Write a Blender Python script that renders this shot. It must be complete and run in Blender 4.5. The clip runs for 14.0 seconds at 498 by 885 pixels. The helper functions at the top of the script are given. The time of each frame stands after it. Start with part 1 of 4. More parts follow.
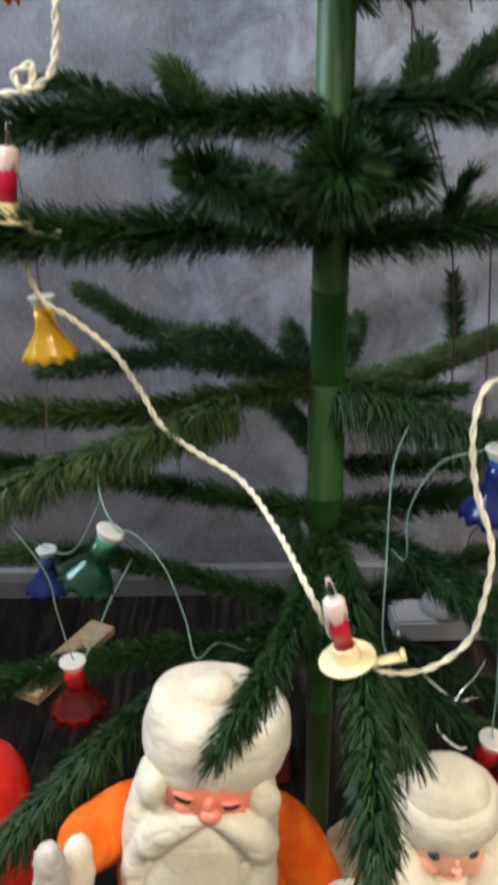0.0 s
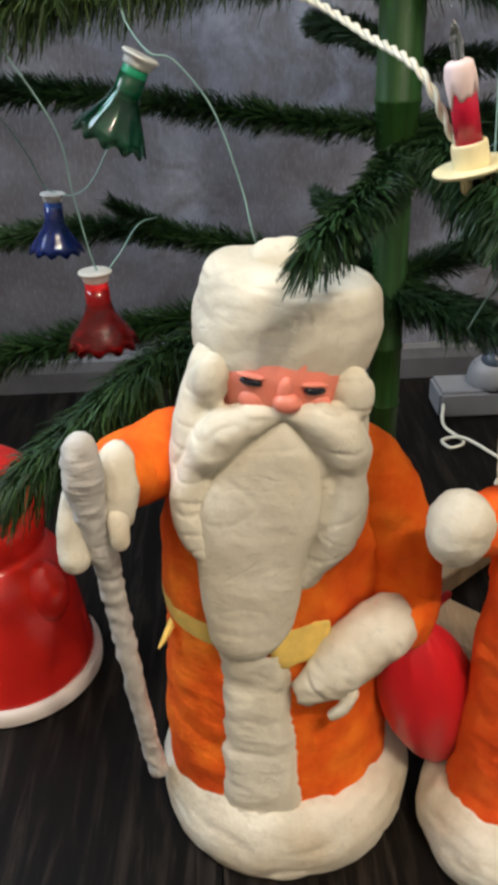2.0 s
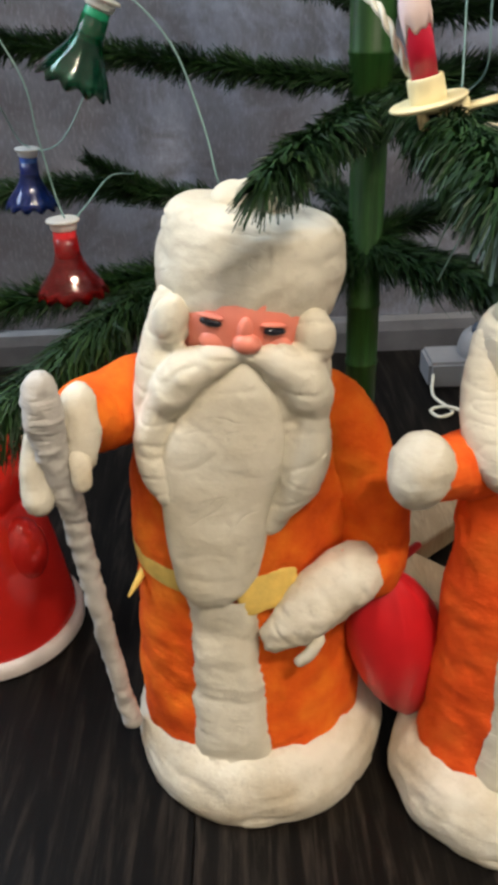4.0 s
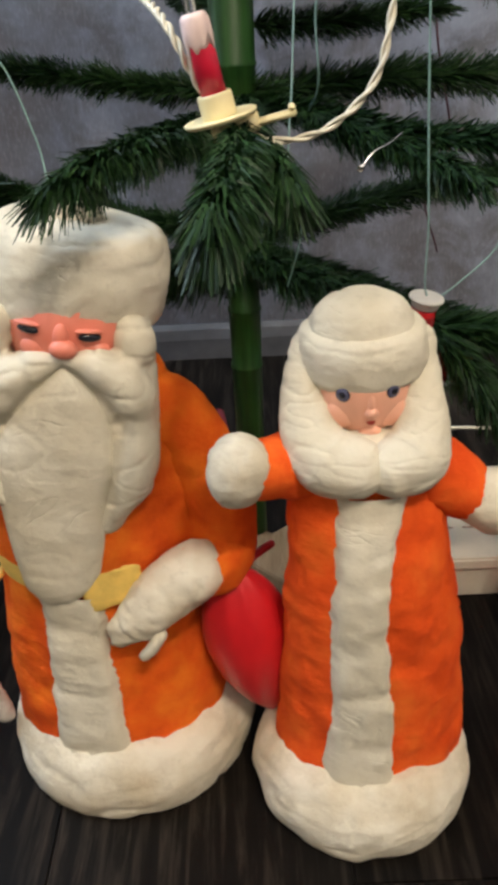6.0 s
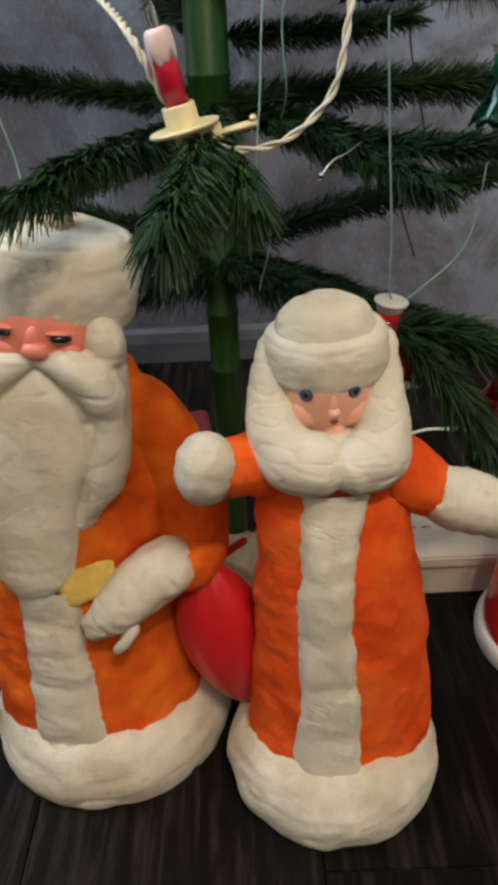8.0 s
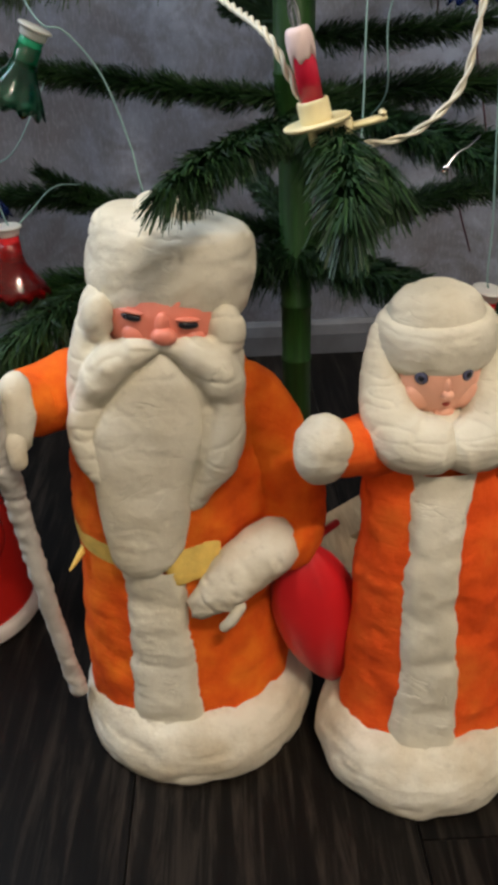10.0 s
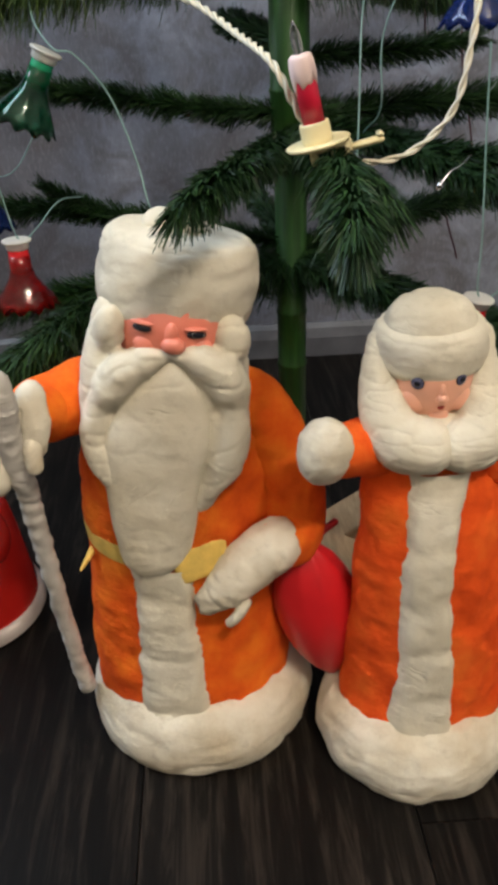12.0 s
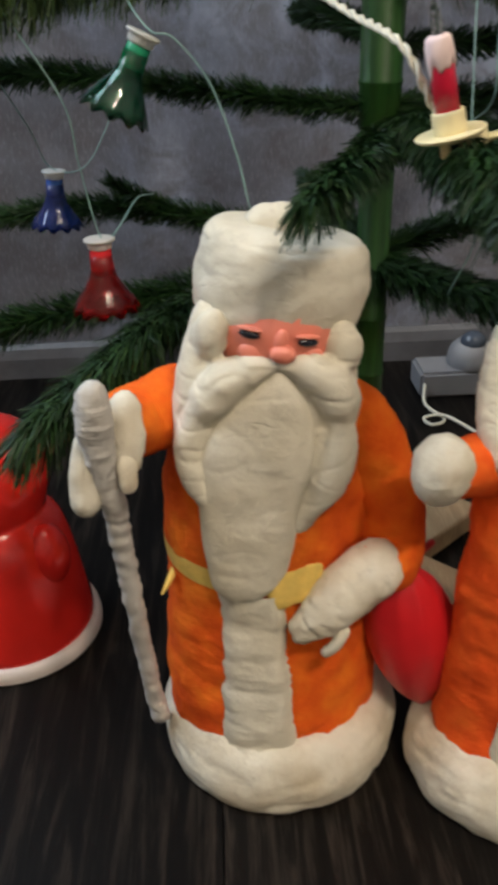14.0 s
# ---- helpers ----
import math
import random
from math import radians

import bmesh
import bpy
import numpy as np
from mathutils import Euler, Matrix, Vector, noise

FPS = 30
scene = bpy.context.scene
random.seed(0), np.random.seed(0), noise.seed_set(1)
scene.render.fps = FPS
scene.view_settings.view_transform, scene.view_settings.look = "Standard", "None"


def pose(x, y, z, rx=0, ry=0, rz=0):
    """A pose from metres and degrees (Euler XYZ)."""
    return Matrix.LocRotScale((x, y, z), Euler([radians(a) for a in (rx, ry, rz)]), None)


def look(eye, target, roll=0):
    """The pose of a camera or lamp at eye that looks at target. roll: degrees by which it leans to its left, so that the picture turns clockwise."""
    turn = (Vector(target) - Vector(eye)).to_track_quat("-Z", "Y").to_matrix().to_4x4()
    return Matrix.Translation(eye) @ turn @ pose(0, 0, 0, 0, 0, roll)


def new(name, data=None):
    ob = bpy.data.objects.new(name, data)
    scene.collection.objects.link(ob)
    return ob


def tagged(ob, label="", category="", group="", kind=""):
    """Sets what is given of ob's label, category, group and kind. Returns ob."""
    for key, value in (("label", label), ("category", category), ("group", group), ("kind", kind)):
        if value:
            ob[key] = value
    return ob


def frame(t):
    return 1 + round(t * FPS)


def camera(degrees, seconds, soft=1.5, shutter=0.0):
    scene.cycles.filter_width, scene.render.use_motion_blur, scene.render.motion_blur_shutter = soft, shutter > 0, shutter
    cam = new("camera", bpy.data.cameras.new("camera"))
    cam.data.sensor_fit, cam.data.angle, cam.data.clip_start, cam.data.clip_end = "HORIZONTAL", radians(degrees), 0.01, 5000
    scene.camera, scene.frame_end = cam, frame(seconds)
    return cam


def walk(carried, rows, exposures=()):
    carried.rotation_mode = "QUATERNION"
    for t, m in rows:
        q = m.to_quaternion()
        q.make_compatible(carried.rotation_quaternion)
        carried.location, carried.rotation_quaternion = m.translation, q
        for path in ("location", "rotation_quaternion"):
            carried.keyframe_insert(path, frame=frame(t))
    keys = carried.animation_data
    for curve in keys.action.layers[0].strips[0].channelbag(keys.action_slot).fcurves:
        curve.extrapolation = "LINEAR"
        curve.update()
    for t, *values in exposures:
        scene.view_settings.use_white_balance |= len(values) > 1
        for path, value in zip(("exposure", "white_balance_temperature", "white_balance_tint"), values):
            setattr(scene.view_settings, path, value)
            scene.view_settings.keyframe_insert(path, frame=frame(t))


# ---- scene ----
cam = camera(34.01, 14.0, soft=4.5, shutter=0.5)
ROWS = [
    (0, 0.0051, 0.0454, 0.7375, 66.463, 0.828, -0.538),
    (0.5, 0.0143, 0.0553, 0.6649, 65.892, 1.651, -0.542),
    (1, -0.0039, 0.0712, 0.5929, 64.320, 2.007, -0.871),
    (1.5, -0.0328, 0.0715, 0.5310, 62.697, 1.871, -1.851),
    (2, -0.0440, 0.0675, 0.4949, 61.062, 1.893, -1.618),
    (4.5, -0.0012, 0.0518, 0.4734, 60.224, 2.205, -1.061),
    (5, 0.0389, 0.0494, 0.4717, 60.281, 2.368, -0.952),
    (5.5, 0.0595, 0.0486, 0.4753, 60.300, 2.383, -0.804),
    (6, 0.0721, 0.0389, 0.4789, 60.376, 2.355, -0.904),
    (6.5, 0.0909, 0.0278, 0.4845, 60.380, 2.415, -0.820),
    (7, 0.0950, 0.0201, 0.4827, 60.525, 2.433, -0.755),
    (7.5, 0.0937, 0.0219, 0.4827, 60.549, 2.429, -0.807),
    (8, 0.0895, 0.0256, 0.4832, 60.572, 2.340, -0.938),
    (8.5, 0.0773, 0.0251, 0.4816, 60.620, 2.260, -0.891),
    (9, 0.0477, 0.0229, 0.4753, 60.705, 2.127, -1.112),
    (11.5, 0.0054, -0.0184, 0.5020, 60.754, 1.991, -3.187),
    (12, 0.0024, -0.0136, 0.4978, 60.763, 1.945, -3.319),
    (12.5, -0.0019, -0.0094, 0.4936, 60.847, 1.932, -3.276),
    (13, -0.0208, -0.0027, 0.4933, 60.925, 1.899, -3.435),
    (13.5, -0.0288, -0.0000, 0.4914, 60.909, 1.838, -3.478),
    (14, -0.0547, 0.0266, 0.4868, 61.070, 1.714, -3.002),
]
walk(cam, [(t, pose(*p)) for t, *p in ROWS],
     [(0.0, 0.08), (1.0, 0.06), (2.0, 0.0), (4.5, 0.08), (5.5, 0.06), (6.0, -0.05), (6.5, -0.33), (7.0, -0.38), (8.0, -0.42), (9.0, -0.37), (11.5, -0.22), (12.5, -0.16), (13.0, -0.16), (14.0, -0.33)])

# ---- light ----
world = bpy.data.worlds.new("world")
scene.world = world
world.use_nodes = True
world.node_tree.nodes["Background"].inputs[0].default_value = (0.02, 0.02, 0.025, 1)
world.node_tree.nodes["Background"].inputs[1].default_value = 0.2


def lamp(x, y, z, watts, radius, colour):
    data = bpy.data.lights.new("bulb_light", "POINT")
    data.energy, data.shadow_soft_size, data.color = watts, radius, colour
    ob = new("bulb_light", data)
    ob.matrix_world = pose(x, y, z)
    return ob


WARM = (1.0, 0.86, 0.68)
BULBS = ((0.42, -0.85, 2.16), (0.70, -0.75, 2.16))
for b in BULBS:
    lamp(b[0], b[1], b[2], 51.0, 0.05, WARM)

# daylight in the window of the west wall
sky = bpy.data.lights.new("window_daylight", "AREA")
sky.shape, sky.size, sky.size_y, sky.energy, sky.color = "RECTANGLE", 0.9, 1.1, 44.0, (0.70, 0.84, 1.0)
new("window_daylight", sky).matrix_world = look((-0.89, 0.65, 1.45), (0.0, 0.65, 1.45))

# ---- materials ----
class Nodes:
    """A small builder for node materials."""

    def __init__(self, name):
        self.mat = bpy.data.materials.new(name)
        self.mat.use_nodes = True
        self.tree = self.mat.node_tree
        self.bsdf = self.tree.nodes["Principled BSDF"]
        self.coord = self.tree.nodes.new("ShaderNodeTexCoord")

    def link(self, a, b):
        self.tree.links.new(a, b)

    def scaled(self, sx, sy, sz, source="Object"):
        m = self.tree.nodes.new("ShaderNodeMapping")
        m.inputs["Scale"].default_value = (sx, sy, sz)
        self.link(self.coord.outputs[source], m.inputs["Vector"])
        return m.outputs["Vector"]

    def noise(self, vec, scale, detail=3.0, rough=0.55, distort=0.0):
        n = self.tree.nodes.new("ShaderNodeTexNoise")
        n.inputs["Scale"].default_value, n.inputs["Detail"].default_value = scale, detail
        n.inputs["Roughness"].default_value, n.inputs["Distortion"].default_value = rough, distort
        self.link(vec, n.inputs["Vector"])
        return n.outputs["Fac"]

    def ramp(self, fac, stops):
        r = self.tree.nodes.new("ShaderNodeValToRGB")
        e = r.color_ramp.elements
        while len(e) < len(stops):
            e.new(0.5)
        for el, (p, c) in zip(e, stops):
            el.position, el.color = p, (*c, 1)
        self.link(fac, r.inputs["Fac"])
        return r.outputs["Color"]

    def mix(self, fac, a, b, mode="MIX"):
        m = self.tree.nodes.new("ShaderNodeMix")
        m.data_type, m.blend_type = "RGBA", mode
        if isinstance(fac, float):
            m.inputs[0].default_value = fac
        else:
            self.link(fac, m.inputs[0])
        for v, s in ((a, m.inputs[6]), (b, m.inputs[7])):
            if isinstance(v, tuple):
                s.default_value = (*v, 1)
            else:
                self.link(v, s)
        return m.outputs[2]

    def bump(self, height, strength, distance, normal=None):
        b = self.tree.nodes.new("ShaderNodeBump")
        b.inputs["Strength"].default_value, b.inputs["Distance"].default_value = strength, distance
        self.link(height, b.inputs["Height"])
        if normal is not None:
            self.link(normal, b.inputs["Normal"])
        self.link(b.outputs["Normal"], self.bsdf.inputs["Normal"])
        return b.outputs["Normal"]

    def base(self, colour):
        if isinstance(colour, tuple):
            self.bsdf.inputs["Base Color"].default_value = (*colour, 1)
        else:
            self.link(colour, self.bsdf.inputs["Base Color"])
        return self

    def put(self, **values):
        for k, v in values.items():
            self.bsdf.inputs[k.replace("_", " ")].default_value = v
        return self


def cotton_mat(name, light, stain, rough=0.92, creased=0.45, fuzz=0.2):
    """Papier-mache and pressed cotton: cream with yellowed stains, creases and fibres."""
    n = Nodes(name)
    big = n.noise(n.scaled(1, 1, 1), 26, 4, 0.6)
    grime = n.noise(n.scaled(1, 1, 1.6), 75, 5, 0.65)
    c = n.mix(n.ramp(big, [(0.38, (0, 0, 0)), (0.72, (1, 1, 1))]), light, stain)
    dirt = n.ramp(grime, [(0.57, (0, 0, 0)), (0.80, (0.55, 0.55, 0.55))])
    c = n.mix(dirt, c, tuple(v * 0.62 for v in stain))
    n.base(c).put(Roughness=rough, Specular_IOR_Level=0.35)
    fold = n.noise(n.scaled(1, 1, 1.3), 38, 4, 0.52)
    b = n.bump(fold, 0.52, 0.005)
    # sharp creases of the paper skin, here and there
    line = n.noise(n.scaled(1, 1, 1.9), 17, 3, 0.5, 1.2)
    crease = n.ramp(line, [(0.468, (1, 1, 1)), (0.494, (0, 0, 0)), (0.502, (0.7, 0.7, 0.7)), (0.515, (1, 1, 1))])
    here = n.ramp(n.noise(n.scaled(1, 1, 1), 38, 2), [(0.50, (0, 0, 0)), (0.64, (1, 1, 1))])
    b = n.bump(n.mix(here, (1.0, 1.0, 1.0), crease), creased, 0.0013, b)
    n.bump(n.noise(n.scaled(1, 1, 1), 340, 4, 0.7), fuzz, 0.0009, b)
    return n.mat


def coat_mat(name, dark, mid, light):
    """Dyed flannel-like cotton, unevenly coloured."""
    n = Nodes(name)
    big = n.noise(n.scaled(1, 1, 0.9), 30, 5, 0.6)
    c = n.ramp(big, [(0.30, dark), (0.50, mid), (0.74, light)])
    fibre = n.noise(n.scaled(1, 1, 2), 520, 3, 0.7)
    c = n.mix(n.ramp(fibre, [(0.58, (0, 0, 0)), (0.85, (0.25, 0.25, 0.25))]), c, light)
    n.base(c).put(Roughness=0.9, Specular_IOR_Level=0.25)
    b = n.bump(n.noise(n.scaled(1, 1, 1.5), 40, 5, 0.55), 0.6, 0.005)
    n.bump(fibre, 0.35, 0.0008, b)
    return n.mat


def plain_mat(name, colour, rough, bump=0.0, scale=200.0, spread=0.18, **values):
    """A painted or plastic surface with slight wear."""
    n = Nodes(name)
    v = n.noise(n.scaled(1, 1, 1), scale * 0.25, 4, 0.6)
    lo = tuple(c * (1 - spread) for c in colour)
    hi = tuple(min(1, c * (1 + spread)) for c in colour)
    n.base(n.ramp(v, [(0.3, lo), (0.7, hi)])).put(Roughness=rough, **values)
    if bump:
        n.bump(n.noise(n.scaled(1, 1, 1), scale, 4, 0.6), bump, 0.001)
    return n.mat


def needle_mat(name, dark, mid, light):
    n = Nodes(name)
    g = n.tree.nodes.new("ShaderNodeNewGeometry")
    tone = n.ramp(g.outputs["Random Per Island"], [(0.0, dark), (0.55, mid), (1.0, light)])
    patch = n.noise(n.scaled(1, 1, 1), 18, 2)
    tone = n.mix(n.ramp(patch, [(0.35, (0, 0, 0)), (0.7, (0.55, 0.55, 0.55))]), tone, dark)
    n.base(tone).put(Roughness=0.5, Specular_IOR_Level=0.3)
    return n.mat


def tint_mat(name, colour, rough=0.08, transmission=0.85):
    n = Nodes(name)
    v = n.noise(n.scaled(1, 1, 1), 90, 2)
    n.base(n.ramp(v, [(0.3, tuple(c * 0.85 for c in colour)), (0.7, colour)]))
    n.put(Roughness=rough, Transmission_Weight=transmission, IOR=1.45)
    return n.mat


def wall_mat():
    n = Nodes("mottled_wallpaper")
    big = n.noise(n.scaled(1, 1, 0.8), 3.6, 5, 0.6, 0.5)
    mid = n.noise(n.scaled(1, 1, 1), 13, 5, 0.65, 0.6)
    c = n.ramp(big, [(0.32, (0.108, 0.101, 0.105)), (0.47, (0.168, 0.172, 0.200)), (0.64, (0.28, 0.31, 0.385))])
    c = n.mix(n.ramp(mid, [(0.40, (0.85, 0.85, 0.85)), (0.60, (0, 0, 0))]), c, (0.110, 0.102, 0.107))
    grain = n.noise(n.scaled(1, 1, 0.35), 260, 4, 0.7)
    c = n.mix(n.ramp(grain, [(0.5, (0, 0, 0)), (0.8, (0.3, 0.3, 0.3))]), c, (0.5, 0.52, 0.6))
    n.base(c).put(Roughness=0.55)
    b = n.bump(mid, 0.25, 0.003)
    n.bump(grain, 0.35, 0.0006, b)
    return n.mat


def floor_mat():
    n = Nodes("dark_laminate")
    info = n.tree.nodes.new("ShaderNodeObjectInfo")
    add = n.tree.nodes.new("ShaderNodeVectorMath")
    add.operation = "ADD"
    n.link(n.scaled(1, 1, 1), add.inputs[0])
    n.link(info.outputs["Random"], add.inputs[1])
    m = n.tree.nodes.new("ShaderNodeMapping")
    m.inputs["Scale"].default_value = (14, 1, 1)
    n.link(add.outputs[0], m.inputs["Vector"])
    streak = n.noise(m.outputs["Vector"], 7, 7, 0.68, 0.5)
    c = n.ramp(streak, [(0.28, (0.0020, 0.0016, 0.0013)), (0.5, (0.0055, 0.0044, 0.0036)), (0.72, (0.036, 0.028, 0.022))])
    tone = n.ramp(info.outputs["Random"], [(0, (0.75, 0.75, 0.75)), (1, (1.3, 1.3, 1.3))])
    c = n.mix(1.0, c, tone, "MULTIPLY")
    rough = n.ramp(streak, [(0.3, (0.5, 0.5, 0.5)), (0.7, (0.40, 0.40, 0.40))])
    n.base(c).put(Specular_IOR_Level=0.1)
    n.link(rough, n.bsdf.inputs["Roughness"])
    n.bump(streak, 0.3, 0.0008)
    return n.mat


def wood_mat(name, dark, light):
    n = Nodes(name)
    s = n.noise(n.scaled(22, 3, 3), 8, 6, 0.6, 1.2)
    n.base(n.ramp(s, [(0.3, dark), (0.7, light)])).put(Roughness=0.7)
    n.bump(s, 0.4, 0.001)
    return n.mat


def trunk_mat():
    n = Nodes("green_trunk_plastic")
    s = n.noise(n.scaled(1, 1, 0.06), 240, 4, 0.6)
    p = n.noise(n.scaled(1, 1, 1), 30, 3)
    c = n.ramp(s, [(0.3, (0.008, 0.038, 0.007)), (0.7, (0.022, 0.090, 0.016))])
    c = n.mix(n.ramp(p, [(0.45, (0, 0, 0)), (0.8, (0.5, 0.5, 0.5))]), c, (0.05, 0.095, 0.022))
    n.base(c).put(Roughness=0.45, Specular_IOR_Level=0.3)
    n.bump(s, 0.35, 0.0006)
    return n.mat


M_CREAM = cotton_mat("cream_pressed_cotton", (0.72, 0.675, 0.56), (0.61, 0.555, 0.43), 0.82, 0.35)
M_TRIM = cotton_mat("fluffy_cotton_trim", (0.73, 0.685, 0.575), (0.56, 0.48, 0.345), 0.92, 0.0, 0.55)
M_STAFF = cotton_mat("greyed_cotton", (0.60, 0.575, 0.54), (0.43, 0.40, 0.36), 0.92, 0.0, 0.4)
M_ORANGE = coat_mat("orange_cotton", (0.64, 0.068, 0.005), (0.80, 0.118, 0.008), (0.90, 0.22, 0.016))
M_ORANGE_RED = coat_mat("orange_red_cotton", (0.68, 0.060, 0.005), (0.82, 0.098, 0.010), (0.90, 0.17, 0.022))
M_SKIN = plain_mat("painted_peach_skin", (0.80, 0.25, 0.175), 0.36, 0.1, 160, 0.1)
M_SKIN_PALE = plain_mat("pale_peach_skin", (0.80, 0.41, 0.29), 0.42, 0.08, 160, 0.08)
M_LIP = plain_mat("painted_lip", (0.6, 0.08, 0.06), 0.4)
M_BROW = plain_mat("painted_brow", (0.10, 0.035, 0.02), 0.5)
M_IRIS = plain_mat("painted_iris", (0.075, 0.08, 0.15), 0.3)
M_PUPIL = plain_mat("painted_pupil", (0.012, 0.012, 0.02), 0.2)
M_BELT = plain_mat("yellow_felt", (0.78, 0.54, 0.13), 0.85, 0.4, 240)
M_SATIN = plain_mat("red_satin", (0.62, 0.012, 0.018), 0.36, 0.12, 60, 0.15, Sheen_Weight=0.05)
M_NEEDLE = needle_mat("green_needles", (0.0060, 0.022, 0.0065), (0.0125, 0.044, 0.0110), (0.032, 0.082, 0.020))
# paler olive copy of the green needles: front light put into the colour
M_NEEDLE_LIT_OLIVE = needle_mat("front_lit_olive_needles", (0.015, 0.036, 0.008), (0.036, 0.073, 0.016), (0.08, 0.125, 0.03))
M_STEM = plain_mat("dark_green_wire", (0.012, 0.035, 0.012), 0.6)
M_TRUNK = trunk_mat()
M_WOOD = wood_mat("raw_pine", (0.30, 0.19, 0.095), (0.47, 0.33, 0.19))
M_WALL = wall_mat()
M_PLAIN_WALL = plain_mat("pale_wall_paint", (0.55, 0.54, 0.53), 0.8, 0.2, 300, 0.06)
M_CEILING = plain_mat("white_ceiling_paint", (0.8, 0.8, 0.78), 0.85, 0.2, 300, 0.04)
M_FLOOR = floor_mat()
M_SKIRTING = plain_mat("grey_skirting", (0.10, 0.10, 0.108), 0.45, 0.15, 80, 0.25)
M_CORD = plain_mat("ivory_cord_plastic", (0.72, 0.68, 0.55), 0.42, 0.1, 300, 0.08)
M_WIRE = plain_mat("teal_wire_plastic", (0.20, 0.34, 0.31), 0.4, 0, 300, 0.12)
M_WIRE_RED = plain_mat("maroon_wire_plastic", (0.09, 0.035, 0.045), 0.4, 0, 300, 0.12)
M_IVORY = plain_mat("ivory_plastic", (0.80, 0.70, 0.42), 0.38, 0.08, 120, 0.07)
M_CANDLE = plain_mat("crimson_plastic", (0.60, 0.012, 0.045), 0.3, 0.05, 90, 0.12)
M_DRIP = plain_mat("pinkish_white_wax_paint", (0.80, 0.62, 0.60), 0.5, 0.4, 160, 0.08)
M_GLASS = tint_mat("clear_glass", (0.95, 0.95, 0.95), 0.02, 1.0)
M_RED_T = tint_mat("clear_red_plastic", (0.75, 0.015, 0.02), 0.08, 0.95)
M_GREEN_T = tint_mat("clear_green_plastic", (0.03, 0.36, 0.20), 0.08, 0.97)
M_BLUE_T = tint_mat("clear_blue_plastic", (0.015, 0.05, 0.30), 0.1, 0.75)
M_YELLOW_T = tint_mat("clear_yellow_plastic", (0.85, 0.52, 0.02), 0.15, 0.5)
M_ORANGE_T = tint_mat("clear_orange_plastic", (0.85, 0.16, 0.03), 0.15, 0.5)
M_ORANGE_S = plain_mat("orange_socket_plastic", (0.7, 0.14, 0.03), 0.3)
M_RED_S = plain_mat("red_socket_plastic", (0.62, 0.02, 0.025), 0.25)
M_GREEN_S = plain_mat("green_socket_plastic", (0.015, 0.26, 0.13), 0.25)
M_BLUE_S = plain_mat("blue_socket_plastic", (0.02, 0.08, 0.34), 0.25)
M_YELLOW_S = plain_mat("yellow_socket_plastic", (0.70, 0.42, 0.03), 0.3)
M_CAP = tint_mat("milky_cap_plastic", (0.8, 0.8, 0.76), 0.35, 0.35)
M_TOY = plain_mat("glossy_red_toy_plastic", (0.66, 0.022, 0.016), 0.2, 0.04, 40, 0.1, Coat_Weight=0.3)
M_RIM = plain_mat("milky_white_plastic", (0.72, 0.66, 0.62), 0.4, 0.05, 80, 0.06)
M_BOX = plain_mat("cream_card", (0.66, 0.60, 0.48), 0.7, 0.15, 220, 0.06)
M_ADAPTER = plain_mat("white_grey_plastic", (0.23, 0.23, 0.24), 0.5, 0.1, 120, 0.06)
M_DARK_RED = plain_mat("dark_red_card", (0.22, 0.02, 0.025), 0.55, 0.1, 120, 0.1)
M_KNOB = plain_mat("dark_glossy_plastic", (0.06, 0.075, 0.10), 0.15, 0, 100, 0.2)
M_PRINT = plain_mat("faded_brown_print", (0.30, 0.20, 0.15), 0.7)
M_TINSEL = plain_mat("silver_foil", (0.8, 0.82, 0.84), 0.18, 0, 100, 0.1, Metallic=1.0)

# ---- building tools ----
def part(name, bm, material, parent=None, label="", smooth=True):
    """One mesh object from a bmesh, under a thing or a part."""
    me = bpy.data.meshes.new(name)
    bmesh.ops.recalc_face_normals(bm, faces=bm.faces)
    bm.to_mesh(me)
    bm.free()
    for m in material if isinstance(material, (list, tuple)) else (material,):
        me.materials.append(m)
    if smooth:
        for p in me.polygons:
            p.use_smooth = True
    ob = new(name, me)
    if parent is not None:
        ob.parent = parent
    if label:
        tagged(ob, label)
    return ob


def empty(name, x=0.0, y=0.0, z=0.0):
    ob = new(name)
    ob.empty_display_size = 0.02
    ob.matrix_world = pose(x, y, z)
    return ob


def glide(points, steps):
    """Catmull-Rom points through the given ones."""
    p = [Vector(q) for q in points]
    p = [p[0] * 2 - p[1]] + p + [p[-1] * 2 - p[-2]]
    out = []
    for i in range(1, len(p) - 2):
        a, b, c, d = p[i - 1:i + 3]
        for k in range(steps):
            t = k / steps
            out.append(0.5 * (2 * b + (c - a) * t + (2 * a - 5 * b + 4 * c - d) * t * t + (3 * b - a - 3 * c + d) * t ** 3))
    out.append(p[-2])
    return out


def crumple(verts, amp, freq, fold=1.0, crease=0.55):
    """Push vertices along their normals by soft noise, so that forms look hand-pressed."""
    for f in {f for v in verts for f in v.link_faces}:
        f.normal_update()
    for v in verts:
        v.normal_update()
    moves = []
    for v in verts:
        c = v.co
        n = noise.noise(Vector((c.x, c.y, c.z * fold)) * freq) + 0.5 * noise.noise(Vector((c.x, c.y, c.z * fold)) * freq * 2.3 + Vector((7, 3, 1)))
        ridge = 1 - 2.2 * abs(noise.noise(Vector((c.x * 0.6, c.y * 0.6, c.z * fold * 1.5)) * freq * 1.5 + Vector((3, 9, 4)))) * 4
        moves.append(v.normal * amp * (n - crease * max(0.0, ridge)))
    for v, m in zip(verts, moves):
        v.co += m


